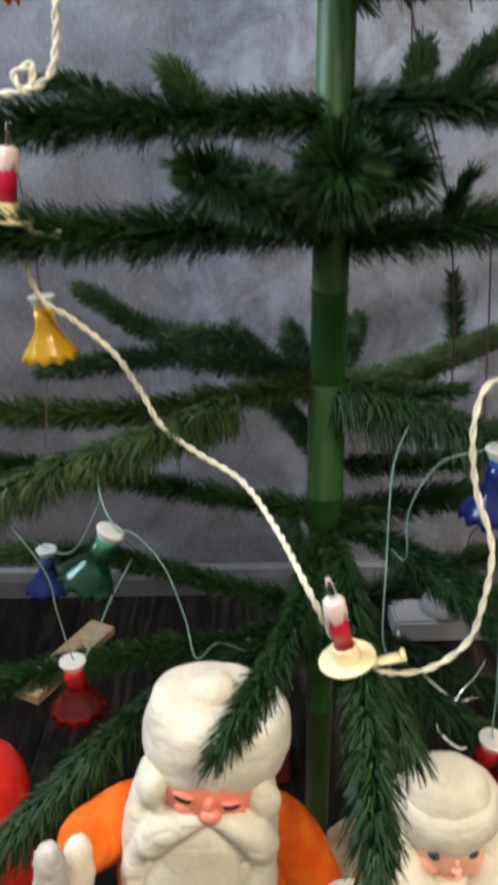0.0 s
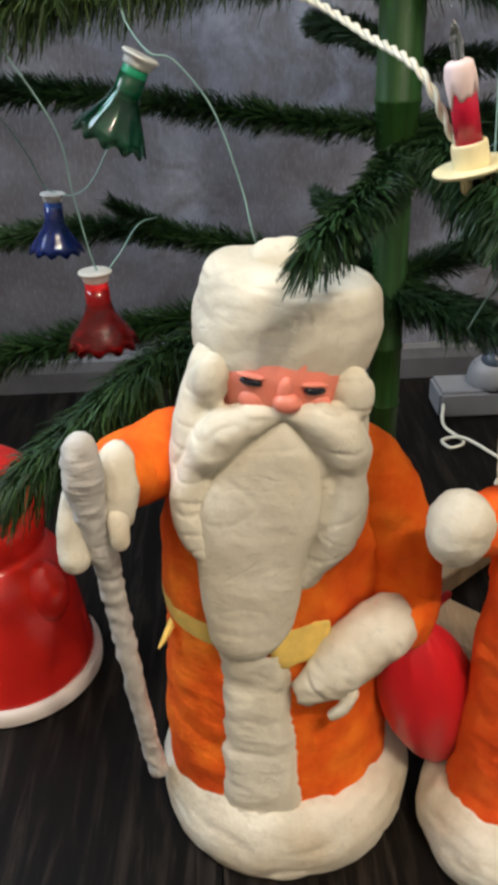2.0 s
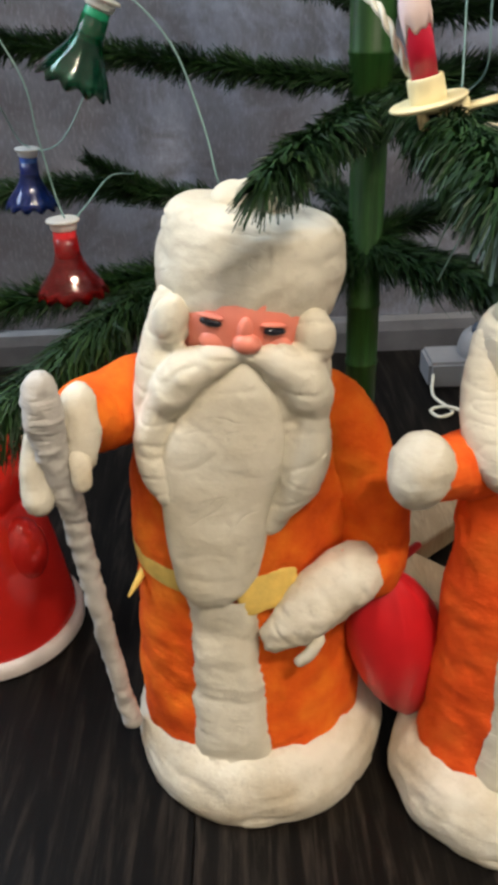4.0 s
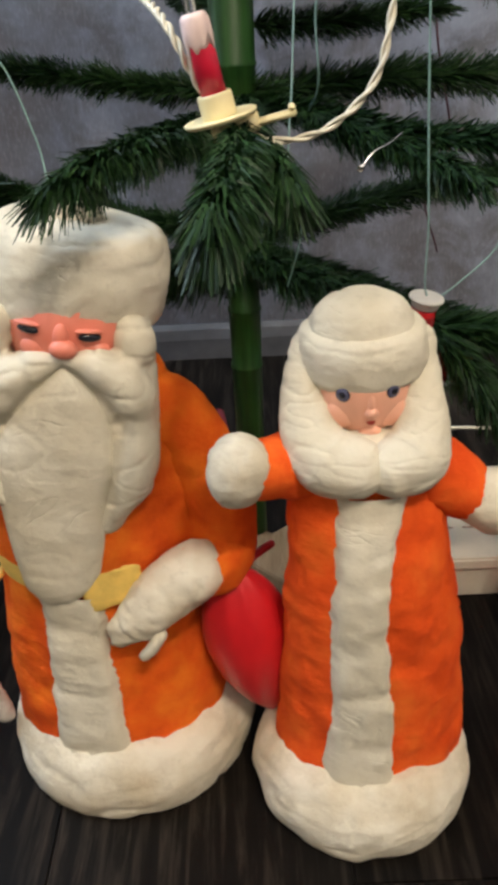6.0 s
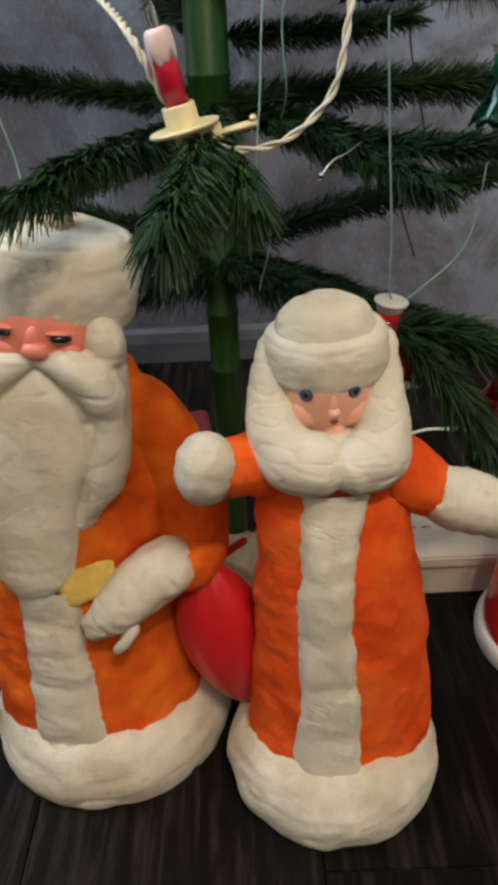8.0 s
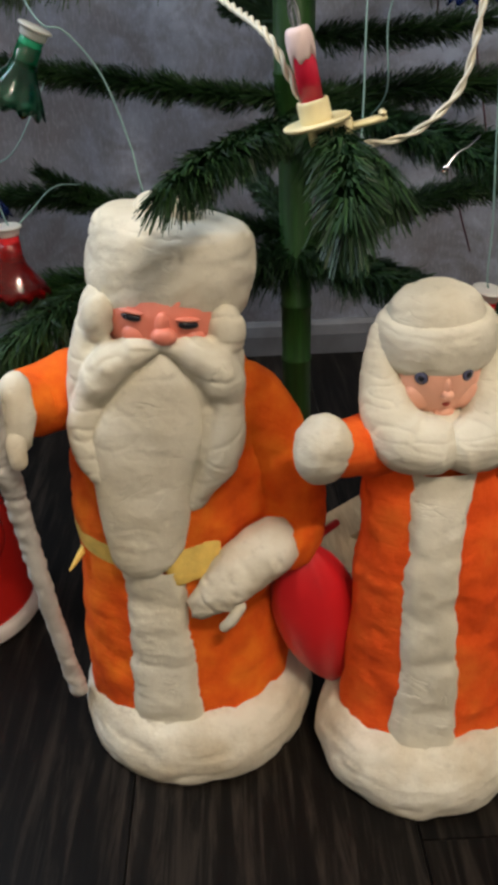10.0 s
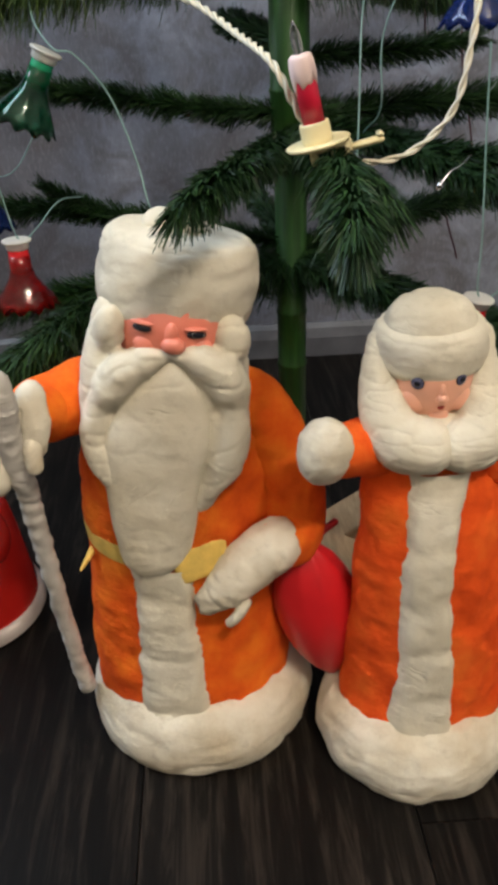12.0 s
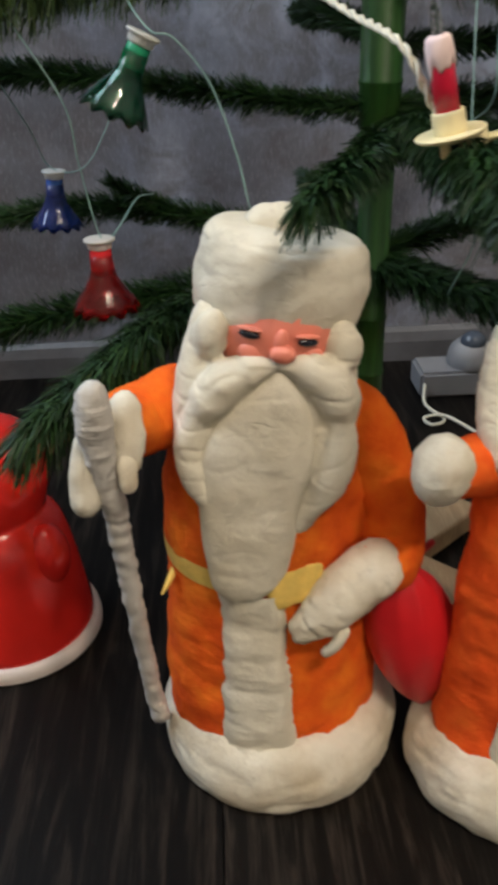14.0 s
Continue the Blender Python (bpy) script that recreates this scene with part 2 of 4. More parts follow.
def skin(bm, rings, mat=0, close=True):
    """Faces between rings of vertices; the ends are closed."""
    faces = []
    for a, b in zip(rings, rings[1:]):
        for i in range(len(a)):
            j = (i + 1) % len(a)
            faces.append(bm.faces.new((a[i], a[j], b[j], b[i])))
    if close:
        faces.append(bm.faces.new(rings[0][::-1]))
        faces.append(bm.faces.new(rings[-1]))
    for f in faces:
        f.material_index = mat
    return [v for r in rings for v in r]


def lathe(bm, cx, cy, profile, seg=56, mat=0, squash=1.0):
    """A turned form about an upright axis: profile rows of (radius, z) or (radius, z, dx, dy)."""
    rings = []
    for row in profile:
        r, z = row[0], row[1]
        dx, dy = (row[2], row[3]) if len(row) > 2 else (0, 0)
        rings.append([bm.verts.new((cx + dx + r * math.cos(2 * math.pi * i / seg), cy + dy + squash * r * math.sin(2 * math.pi * i / seg), z)) for i in range(seg)])
    return skin(bm, rings, mat)


def smooth_profile(rows, steps=5):
    """Round a coarse profile."""
    pts = [tuple(r) + (0,) * (3 - len(r)) if len(r) < 3 else tuple(r[:3]) for r in rows]
    return [(max(p.x, 0.0003), p.y) for p in glide(pts, steps)]


def ball(bm, centre, radii, rot=(0, 0, 0), mat=0, u=30, v=18, power=1.0):
    m = Matrix.LocRotScale(Vector(centre), Euler([radians(a) for a in rot]), Vector(radii))
    rings = []
    for j in range(1, v):
        a = math.pi * j / v
        s, c = math.sin(a) ** power, math.cos(a)
        c = math.copysign(abs(c) ** power, c)
        rings.append([bm.verts.new(m @ Vector((s * math.cos(2 * math.pi * i / u), s * math.sin(2 * math.pi * i / u), -c))) for i in range(u)])
    return skin(bm, rings, mat)


def tube(bm, points, radii, seg=20, mat=0, steps=6, flat=1.0):
    """A round limb along points with a radius at each, its ends rounded."""
    path = glide(points, steps) if steps > 1 else [Vector(p) for p in points]
    n, rad = len(path), []
    for i in range(n):
        f = i / (n - 1) * (len(radii) - 1)
        k = min(int(f), len(radii) - 2)
        rad.append(radii[k] + (radii[k + 1] - radii[k]) * (f - k))
    d0, d1 = (path[0] - path[1]).normalized(), (path[-1] - path[-2]).normalized()
    caps = ((0.5, 0.87), (0.87, 0.5), (0.99, 0.12))
    path = [path[0] + d0 * rad[0] * a for a, w in reversed(caps)] + path + [path[-1] + d1 * rad[-1] * a for a, w in caps]
    rad = [rad[0] * w for a, w in reversed(caps)] + rad + [rad[-1] * w for a, w in caps]
    rings, side = [], None
    for i, p in enumerate(path):
        d = (path[min(i + 1, len(path) - 1)] - path[max(i - 1, 0)]).normalized()
        side = d.orthogonal().normalized() if side is None else (side - d * side.dot(d)).normalized()
        up = d.cross(side)
        rings.append([bm.verts.new(p + rad[i] * (side * math.cos(2 * math.pi * k / seg) + flat * up * math.sin(2 * math.pi * k / seg))) for k in range(seg)])
    return skin(bm, rings, mat)


def wire(name, points, radius, material, parent=None, label="", steps=8, seg=6):
    """A thin cord along points."""
    bm = bmesh.new()
    tube(bm, points, [radius, radius], seg=seg, steps=steps)
    return part(name, bm, material, parent, label)


def twisted(bm, points, radius, pitch=0.012, steps=24, seg=7):
    """Two cords twisted round one another along points."""
    path = glide(points, steps)
    length = [0.0]
    for a, b in zip(path, path[1:]):
        length.append(length[-1] + (b - a).length)
    for phase in (0, math.pi):
        pts, side = [], None
        for i, p in enumerate(path):
            d = (path[min(i + 1, len(path) - 1)] - path[max(i - 1, 0)]).normalized()
            side = d.orthogonal().normalized() if side is None else (side - d * side.dot(d)).normalized()
            a = phase + 2 * math.pi * length[i] / pitch
            pts.append(p + radius * 0.95 * (side * math.cos(a) + d.cross(side) * math.sin(a)))
        tube(bm, pts, [radius, radius], seg=seg, steps=1)


def box(bm, lo, hi, bevel=0.0, mat=0):
    vs = [bm.verts.new((x, y, z)) for x in (lo[0], hi[0]) for y in (lo[1], hi[1]) for z in (lo[2], hi[2])]
    quads = ((0, 1, 3, 2), (4, 6, 7, 5), (0, 4, 5, 1), (2, 3, 7, 6), (0, 2, 6, 4), (1, 5, 7, 3))
    fs = [bm.faces.new([vs[i] for i in q]) for q in quads]
    for f in fs:
        f.material_index = mat
    if bevel:
        edges = list({e for f in fs for e in f.edges})
        bmesh.ops.bevel(bm, geom=edges, offset=bevel, segments=2, affect="EDGES", material=-1)
    return vs


def fuse(bm, voxel, soften, amp, freq, fold=1.0, crease=0.55):
    """Melt overlapping closed forms into one skin, soften it and press folds into it."""
    me = bpy.data.meshes.new("melt")
    bmesh.ops.recalc_face_normals(bm, faces=bm.faces)
    bm.to_mesh(me)
    bm.free()
    ob = new("melt", me)
    mod = ob.modifiers.new("melt", "REMESH")
    mod.mode, mod.voxel_size = "VOXEL", voxel
    deps = bpy.context.evaluated_depsgraph_get()
    out = bmesh.new()
    out.from_mesh(ob.evaluated_get(deps).to_mesh())
    bpy.data.objects.remove(ob)
    bpy.data.meshes.remove(me)
    for _ in range(soften):
        bmesh.ops.smooth_vert(out, verts=out.verts, factor=0.5, use_axis_x=True, use_axis_y=True, use_axis_z=True)
    crumple(list(out.verts), amp, freq, fold, crease)
    bmesh.ops.smooth_vert(out, verts=out.verts, factor=0.5, use_axis_x=True, use_axis_y=True, use_axis_z=True)
    return out


def merge(bm, other, mat):
    """Add another bmesh to bm, all in one material."""
    for f in other.faces:
        f.material_index = mat
        f.smooth = True
    me = bpy.data.meshes.new("piece")
    other.to_mesh(me)
    other.free()
    bm.from_mesh(me)
    bpy.data.meshes.remove(me)

# ---- the room ----
def slab(name, lo, hi, material, label, category):
    bm = bmesh.new()
    box(bm, lo, hi)
    return tagged(part(name, bm, material, smooth=False), label, category, kind="structure")


WALL_Y = 1.15
slab("wall_north", (-0.95, WALL_Y, -0.02), (2.4, WALL_Y + 0.1, 2.7), M_WALL, "grey-blue wall with mottled lilac wallpaper behind the tree", "wall")
WEST = -0.85


def wall_with_window():
    """The west wall with a window opening through it."""
    bm = bmesh.new()
    x0, x1, y0, y1, z1 = WEST - 0.1, WEST, -3.0, WALL_Y, 2.6
    a, b, c, d = 0.2, 1.1, 0.9, 2.0
    for lo, hi in (((x0, y0, -0.02), (x1, a, z1)), ((x0, b, -0.02), (x1, y1, z1)), ((x0, a, -0.02), (x1, b, c)), ((x0, a, d), (x1, b, z1))):
        box(bm, lo, hi)
    ob = part("wall_west", bm, M_PLAIN_WALL, smooth=False)
    return tagged(ob, "pale painted wall with a window opening", "wall", kind="structure")


wall_with_window()


def window():
    bm = bmesh.new()
    for lo, hi in (((-0.03, 0.0, 0.9), (0.03, 0.05, 2.0)), ((-0.03, 0.85, 0.9), (0.03, 0.9, 2.0)), ((-0.03, 0.05, 0.9), (0.03, 0.85, 0.95)), ((-0.03, 0.05, 1.95), (0.03, 0.85, 2.0))):
        box(bm, lo, hi, 0.004)
    ob = part("window_1", bm, M_CEILING, smooth=False)
    ob.location = (WEST - 0.06, 0.2, 0)
    return tagged(ob, "plain white window frame in the pale wall", "window", kind="structure")


window()
slab("wall_east", (2.4, -3.0, -0.02), (2.5, WALL_Y + 0.1, 2.7), M_PLAIN_WALL, "pale painted wall closing the room", "wall")
slab("wall_south", (-0.95, -3.1, -0.02), (2.5, -3.0, 2.7), M_PLAIN_WALL, "pale painted wall closing the room", "wall")
slab("ceiling", (-0.95, -3.1, 2.6), (2.5, WALL_Y + 0.1, 2.7), M_CEILING, "plain white painted ceiling", "ceiling")
floor = slab("floor", (WEST - 0.1, -3.1, -0.1), (2.5, WALL_Y + 0.1, -0.008), M_FLOOR, "dark brown streaked wood laminate floor", "floor")


def skirting():
    bm = bmesh.new()
    prof = [(0, 0), (-0.014, 0), (-0.014, 0.030), (-0.010, 0.044), (-0.004, 0.050), (0, 0.050)]
    rows = [[bm.verts.new((x, WALL_Y - 0.001 + y, z)) for y, z in prof] for x in (-0.849, 2.39)]
    skin(bm, [rows[0], rows[1]])
    return tagged(part("baseboard", bm, M_SKIRTING, smooth=False), "low dark grey skirting board along the wall", "skirting board", kind="structure")


skirting()


def ceiling_lamp():
    """The lamp behind and above, that lights the place."""
    ob = empty("ceiling_lamp", 0.56, -0.8, 2.6)
    bm = bmesh.new()
    lathe(bm, 0, 0, [(0.05, 0.0), (0.05, -0.02), (0.008, -0.035), (0.008, -0.25), (0.02, -0.26), (0.02, -0.29), (0.002, -0.30)], 24)
    part("stem", bm, M_ADAPTER, ob)
    for b in BULBS:
        bm = bmesh.new()
        x, y = b[0] - 0.56, b[1] + 0.8
        tube(bm, [(0, 0, -0.27), (x * 0.6, y * 0.6, -0.30), (x, y, -0.25), (x, y, -0.28)], [0.007, 0.007], 10)
        part("arm", bm, M_ADAPTER, ob)
    return tagged(ob, "plain ceiling lamp with two arms and bulbs", "lamp")


ceiling_lamp()


def plank_mesh(width, length):
    bm = bmesh.new()
    w, l = width / 2 - 0.0002, length / 2 - 0.0002
    top = [bm.verts.new(p) for p in ((-w + 0.0005, -l + 0.0005, 0), (w - 0.0005, -l + 0.0005, 0), (w - 0.0005, l - 0.0005, 0), (-w + 0.0005, l - 0.0005, 0))]
    mid = [bm.verts.new(p) for p in ((-w, -l, -0.001), (w, -l, -0.001), (w, l, -0.001), (-w, l, -0.001))]
    low = [bm.verts.new((v.co.x, v.co.y, -0.008)) for v in mid]
    skin(bm, [low, mid, top])
    me = bpy.data.meshes.new("plank")
    bmesh.ops.recalc_face_normals(bm, faces=bm.faces)
    bm.to_mesh(me)
    bm.free()
    me.materials.append(M_FLOOR)
    return me


def lay_floor():
    """Rows of planks cut off at the walls; planks of one length share a mesh."""
    cut = {}
    y0, y1 = -3.0, WALL_Y
    x, col = -2.1 + 0.037, 0
    while x < 2.4:
        y = -3.1 + (0.875, 0.30, 0.55)[col % 3] - 0.64
        while y < WALL_Y + 0.6:
            a, b = max(y - 0.64, y0), min(y + 0.64, y1)
            if WEST < x < 2.34 and b - a > 0.05:
                key = round(b - a, 3)
                if key not in cut:
                    cut[key] = plank_mesh(0.19, key)
                ob = new("plank", cut[key])
                ob.parent = floor
                ob.location = (x, (a + b) / 2, 0)
            y += 1.28
        x += 0.19
        col += 1

# ---- the tree ----
TRUNK_X, TRUNK_Y = 0.064, 0.643
tree = empty("christmas_tree", TRUNK_X + 0.005, TRUNK_Y + 0.003, 0)
tagged(tree, "old green artificial fir with bottle-brush branches on wooden cross stand", "christmas tree")
RNG = np.random.default_rng(5)


def trunk_part(z0, z1, r0, r1, rings):
    bm = bmesh.new()
    prof = [(r0 * 0.9, z0), (r0, z0 + 0.002)]
    for z in rings:
        f = (z - z0) / (z1 - z0)
        r = r0 + (r1 - r0) * f
        prof += [(r, z - 0.003), (r + 0.0009, z - 0.0015), (r + 0.0009, z + 0.0005), (r, z + 0.0015)]
    prof += [(r1, z1 - 0.002), (r1 * 0.9, z1)]
    lathe(bm, 0, 0, prof, 28)
    return part("trunk", bm, M_TRUNK, tree, "glossy green plastic pole")


trunk_part(0.022, 0.397, 0.0110, 0.0132, [0.208, 0.256])
trunk_part(0.398, 0.527, 0.0150, 0.0150, [0.43])
trunk_part(0.523, 1.40, 0.0140, 0.0110, [0.60, 0.72])


def branch(points, needle=0.013, density=1.0, lean=0.6, material=None, width=0.00115, droop=0.0, stem=0.0022, fan=1.0):
    """A bottle-brush branch: a wire stem set round with many bent needles. Points in the room."""
    pts = np.array([tuple(p) for p in glide(points, 24)]) - np.array([TRUNK_X, TRUNK_Y, 0])
    seg = np.linalg.norm(np.diff(pts, axis=0), axis=1)
    s = np.concatenate([[0], np.cumsum(seg)])
    count = int(s[-1] / 0.0011 * 13 * density)
    at = np.sort(RNG.uniform(0.0, s[-1], count))
    base = np.stack([np.interp(at, s, pts[:, k]) for k in range(3)], 1)
    tang = np.stack([np.interp(at, s[:-1] + seg / 2, np.diff(pts, axis=0)[:, k] / seg) for k in range(3)], 1)
    tang /= np.linalg.norm(tang, axis=1, keepdims=True)
    ref = np.where(np.abs(tang[:, 2:3]) < 0.9, np.array([[0, 0, 1.0]]), np.array([[1.0, 0, 0]]))
    side = np.cross(tang, ref)
    side /= np.linalg.norm(side, axis=1, keepdims=True)
    up = np.cross(side, tang)
    ang = RNG.uniform(0, 2 * math.pi, count)
    out = side * np.cos(ang)[:, None] * fan + up * np.sin(ang)[:, None]
    fwd = lean + RNG.normal(0, 0.18, count) + 1.3 * np.clip((at - s[-1] + 0.02) / 0.02, 0, 1)
    way = out + tang * fwd[:, None]
    way /= np.linalg.norm(way, axis=1, keepdims=True)
    clump = np.array([noise.noise(Vector((float(a) * 60, 3.1, float(b)))) for a, b in zip(at, ang)])
    length = needle * RNG.uniform(0.8, 1.05, count) * (1 + 0.35 * clump)
    length *= np.where(RNG.uniform(0, 1, count) > 0.992, 1.35, 1.0)
    bend = tang * RNG.normal(0.05, 0.14, count)[:, None] + np.array([[0, 0, -1.0]]) * (droop + RNG.uniform(0, 0.1, count))[:, None]
    mid = base + way * (0.55 * length)[:, None]
    tip = base + (way + bend) * length[:, None]
    flat = np.cross(way, tang + RNG.normal(0, 0.5, (count, 3)))
    flat /= np.linalg.norm(flat, axis=1, keepdims=True) + 1e-9
    w = (width * RNG.uniform(0.7, 1.2, count))[:, None] / 2
    verts = np.stack([base - flat * w, base + flat * w, mid + flat * w, mid - flat * w, tip + flat * w * 0.45, tip - flat * w * 0.45], 1).reshape(-1, 3)
    k = 6 * np.arange(count)
    faces = np.concatenate([np.stack([k, k + 1, k + 2, k + 3], 1), np.stack([k + 3, k + 2, k + 4, k + 5], 1)])
    # the wire stem
    ring, sv, sf = 7, [], []
    n0 = len(verts)
    for i, p in enumerate(pts):
        d = pts[min(i + 1, len(pts) - 1)] - pts[max(i - 1, 0)]
        d = Vector(d).normalized()
        a = d.orthogonal().normalized()
        b = d.cross(a)
        r = stem * (1 - 0.5 * i / len(pts))
        sv += [tuple(Vector(p) + r * (a * math.cos(q * 2 * math.pi / ring) + b * math.sin(q * 2 * math.pi / ring))) for q in range(ring)]
    for i in range(len(pts) - 1):
        for q in range(ring):
            sf.append((n0 + i * ring + q, n0 + i * ring + (q + 1) % ring, n0 + (i + 1) * ring + (q + 1) % ring, n0 + (i + 1) * ring + q))
    me = bpy.data.meshes.new("branch")
    me.from_pydata(np.concatenate([verts, np.array(sv)]).tolist(), [], faces.tolist() + sf)
    me.materials.append(material or M_NEEDLE)
    me.materials.append(M_STEM)
    idx = np.zeros(len(me.polygons), dtype=np.int32)
    idx[len(faces):] = 1
    me.polygons.foreach_set("material_index", idx)
    me.update()
    ob = new("branch", me)
    ob.parent = tree
    return ob


def from_trunk(z, *points, **style):
    """A branch that leaves the trunk at height z."""
    return branch([(TRUNK_X, TRUNK_Y, z), *points], **style)


# for branches whose brightness from the front light is painted in
LIT_OLIVE = dict(material=M_NEEDLE_LIT_OLIVE)
# top whorls
from_trunk(0.720, (-0.0467, 0.6271, 0.7212), (-0.156, 0.6084, 0.7176), (-0.2705, 0.5928, 0.7107), needle=0.0232, density=1.4)
branch([(-0.0232, 0.6292, 0.7191), (-0.0395, 0.65, 0.74), (-0.0504, 0.6656, 0.7503)], needle=0.0171, density=1.3, **LIT_OLIVE)
branch([(-0.0659, 0.624, 0.7211), (-0.1036, 0.6448, 0.7376), (-0.1359, 0.6552, 0.7425)], needle=0.0146)
from_trunk(0.723, (0.1248, 0.6375, 0.7274), (0.1738, 0.6302, 0.7247), (0.2747, 0.6188, 0.7213), needle=0.0220, density=1.4)
branch([(0.1152, 0.6375, 0.7273), (0.1251, 0.6656, 0.7513), (0.1301, 0.6812, 0.7616)], needle=0.0159, density=1.3)
branch([(0.1365, 0.6375, 0.7275), (0.1624, 0.6552, 0.7517), (0.1831, 0.6708, 0.7685)], needle=0.0146, density=1.3)
from_trunk(0.648, (-0.0699, 0.6105, 0.6483), (-0.1603, 0.5876, 0.6523), (-0.2709, 0.5668, 0.6539), needle=0.0256, density=1.5)
from_trunk(0.635, (0.1342, 0.6344, 0.6431), (0.1801, 0.6261, 0.6479), (0.2865, 0.6136, 0.65), needle=0.0244, density=1.4)
branch([(0.1428, 0.6323, 0.6454), (0.1501, 0.624, 0.6702), (0.1533, 0.6188, 0.6778)], needle=0.0159, lean=1.5)
from_trunk(0.648, (0.0208, 0.5512, 0.6737), (-0.0225, 0.4576, 0.7008), needle=0.0207, density=1.3)
from_trunk(0.659, (0.0579, 0.5824, 0.6809), (0.0536, 0.4992, 0.6964), needle=0.0317, density=1.5)
from_trunk(0.691, (0.0789, 0.5928, 0.6991), (0.0939, 0.5304, 0.6929), needle=0.0293, density=1.3)
from_trunk(0.653, (0.0294, 0.728, 0.6621), (-0.0145, 0.832, 0.6705), needle=0.0171)
from_trunk(0.653, (0.1144, 0.728, 0.6627), (0.1553, 0.8216, 0.6719), needle=0.0171)
# the thin whorl
from_trunk(0.526, (0.016, 0.69, 0.528), (-0.019, 0.74, 0.534), (-0.09, 0.83, 0.517), (-0.18, 0.929, 0.539), needle=0.0159, density=1.2, width=0.0008, lean=0.35)
from_trunk(0.526, (0.001, 0.68, 0.529), (-0.07, 0.74, 0.519), (-0.2, 0.81, 0.485), needle=0.0152, density=1.2, width=0.0008, lean=0.35)
branch([(0.016, 0.69, 0.527), (-0.001, 0.75, 0.525), (-0.01, 0.79, 0.53)], needle=0.0152, width=0.0008, lean=0.35)
from_trunk(0.522, (0.047, 0.7, 0.527), (0.04, 0.76, 0.537), needle=0.0152, density=1.2, width=0.0008, lean=0.35)
from_trunk(0.52, (0.087, 0.74, 0.518), (0.117, 0.86, 0.518), needle=0.0152, density=1.2, width=0.0008, lean=0.35)
from_trunk(0.526, (-0.0222, 0.6365, 0.5156), (-0.0825, 0.6282, 0.5096), (-0.1885, 0.6157, 0.5151), (-0.2711, 0.6084, 0.5186), needle=0.0171, density=1.3, **LIT_OLIVE)
branch([(-0.0061, 0.6365, 0.5147), (-0.0444, 0.5886, 0.5135), (-0.1081, 0.5564, 0.5031), (-0.1791, 0.52, 0.4902), (-0.2176, 0.5044, 0.4863)], needle=0.0220, density=1.2, droop=0.35, **LIT_OLIVE)
from_trunk(0.520, (0.117, 0.7, 0.509), (0.167, 0.78, 0.492), (0.281, 0.93, 0.476), (0.354, 1.0, 0.475), needle=0.0165, density=1.2, width=0.0008, lean=0.35, **LIT_OLIVE)
branch([(0.225, 0.88, 0.476), (0.225, 0.89, 0.511), (0.22, 0.894, 0.552)], needle=0.0165, density=1.2, width=0.0008, lean=0.35)
branch([(0.0798, 0.6396, 0.5188), (0.1282, 0.624, 0.5227), (0.1603, 0.6188, 0.5274)], needle=0.0134)
from_trunk(0.517, (0.1352, 0.599, 0.511), (0.1777, 0.571, 0.5063), (0.2485, 0.5304, 0.4964), needle=0.0268, density=1.1, droop=0.45)
from_trunk(0.514, (0.0692, 0.7072, 0.5018), (0.0748, 0.7696, 0.4904), needle=0.0140, width=0.0008, lean=0.35)
# the whorl at the joint of the trunk
from_trunk(0.413, (0.0047, 0.6542, 0.416), (-0.0319, 0.6594, 0.4222), (-0.1687, 0.6781, 0.4387), (-0.2748, 0.6916, 0.4418), needle=0.0152, density=1.3)
from_trunk(0.411, (0.1059, 0.651, 0.4103), (0.1632, 0.6594, 0.4146), (0.2858, 0.677, 0.4117), (0.3447, 0.6864, 0.4046), needle=0.0195, density=1.3)
branch([(0.0778, 0.6469, 0.4526), (0.117, 0.649, 0.4518), (0.163, 0.649, 0.4542), (0.2036, 0.6531, 0.4587)], needle=0.0146, density=1.2)
from_trunk(0.458, (0.0452, 0.6968, 0.4671), (0.0188, 0.78, 0.4737), needle=0.0146)
# forward branches under the candle
from_trunk(0.388, (0.0500, 0.5824, 0.4000), (0.0280, 0.4888, 0.4080), (0.0040, 0.4285, 0.4080), (-0.0180, 0.3900, 0.4015), needle=0.0175, density=1.0, lean=0.8, droop=0.25)
from_trunk(0.393, (0.0684, 0.5512, 0.4105), (0.0673, 0.4576, 0.4130), (0.0631, 0.364, 0.4125), (0.0560, 0.3050, 0.4085), needle=0.021, density=0.9, lean=0.9, droop=0.3)
branch([(0.0684, 0.468, 0.4124), (0.0785, 0.425, 0.4053), (0.0875, 0.394, 0.3985)], needle=0.021, density=1.0, lean=0.9, droop=0.4)
from_trunk(0.401, (0.1165, 0.6032, 0.4024), (0.1751, 0.5512, 0.3926), (0.2338, 0.5096, 0.3965), needle=0.017, density=1.2, lean=1.1)
branch([(0.1061, 0.6084, 0.4016), (0.1585, 0.5408, 0.3886), (0.1952, 0.4836, 0.3792)], needle=0.017, density=1.1, lean=1.1, droop=0.2)
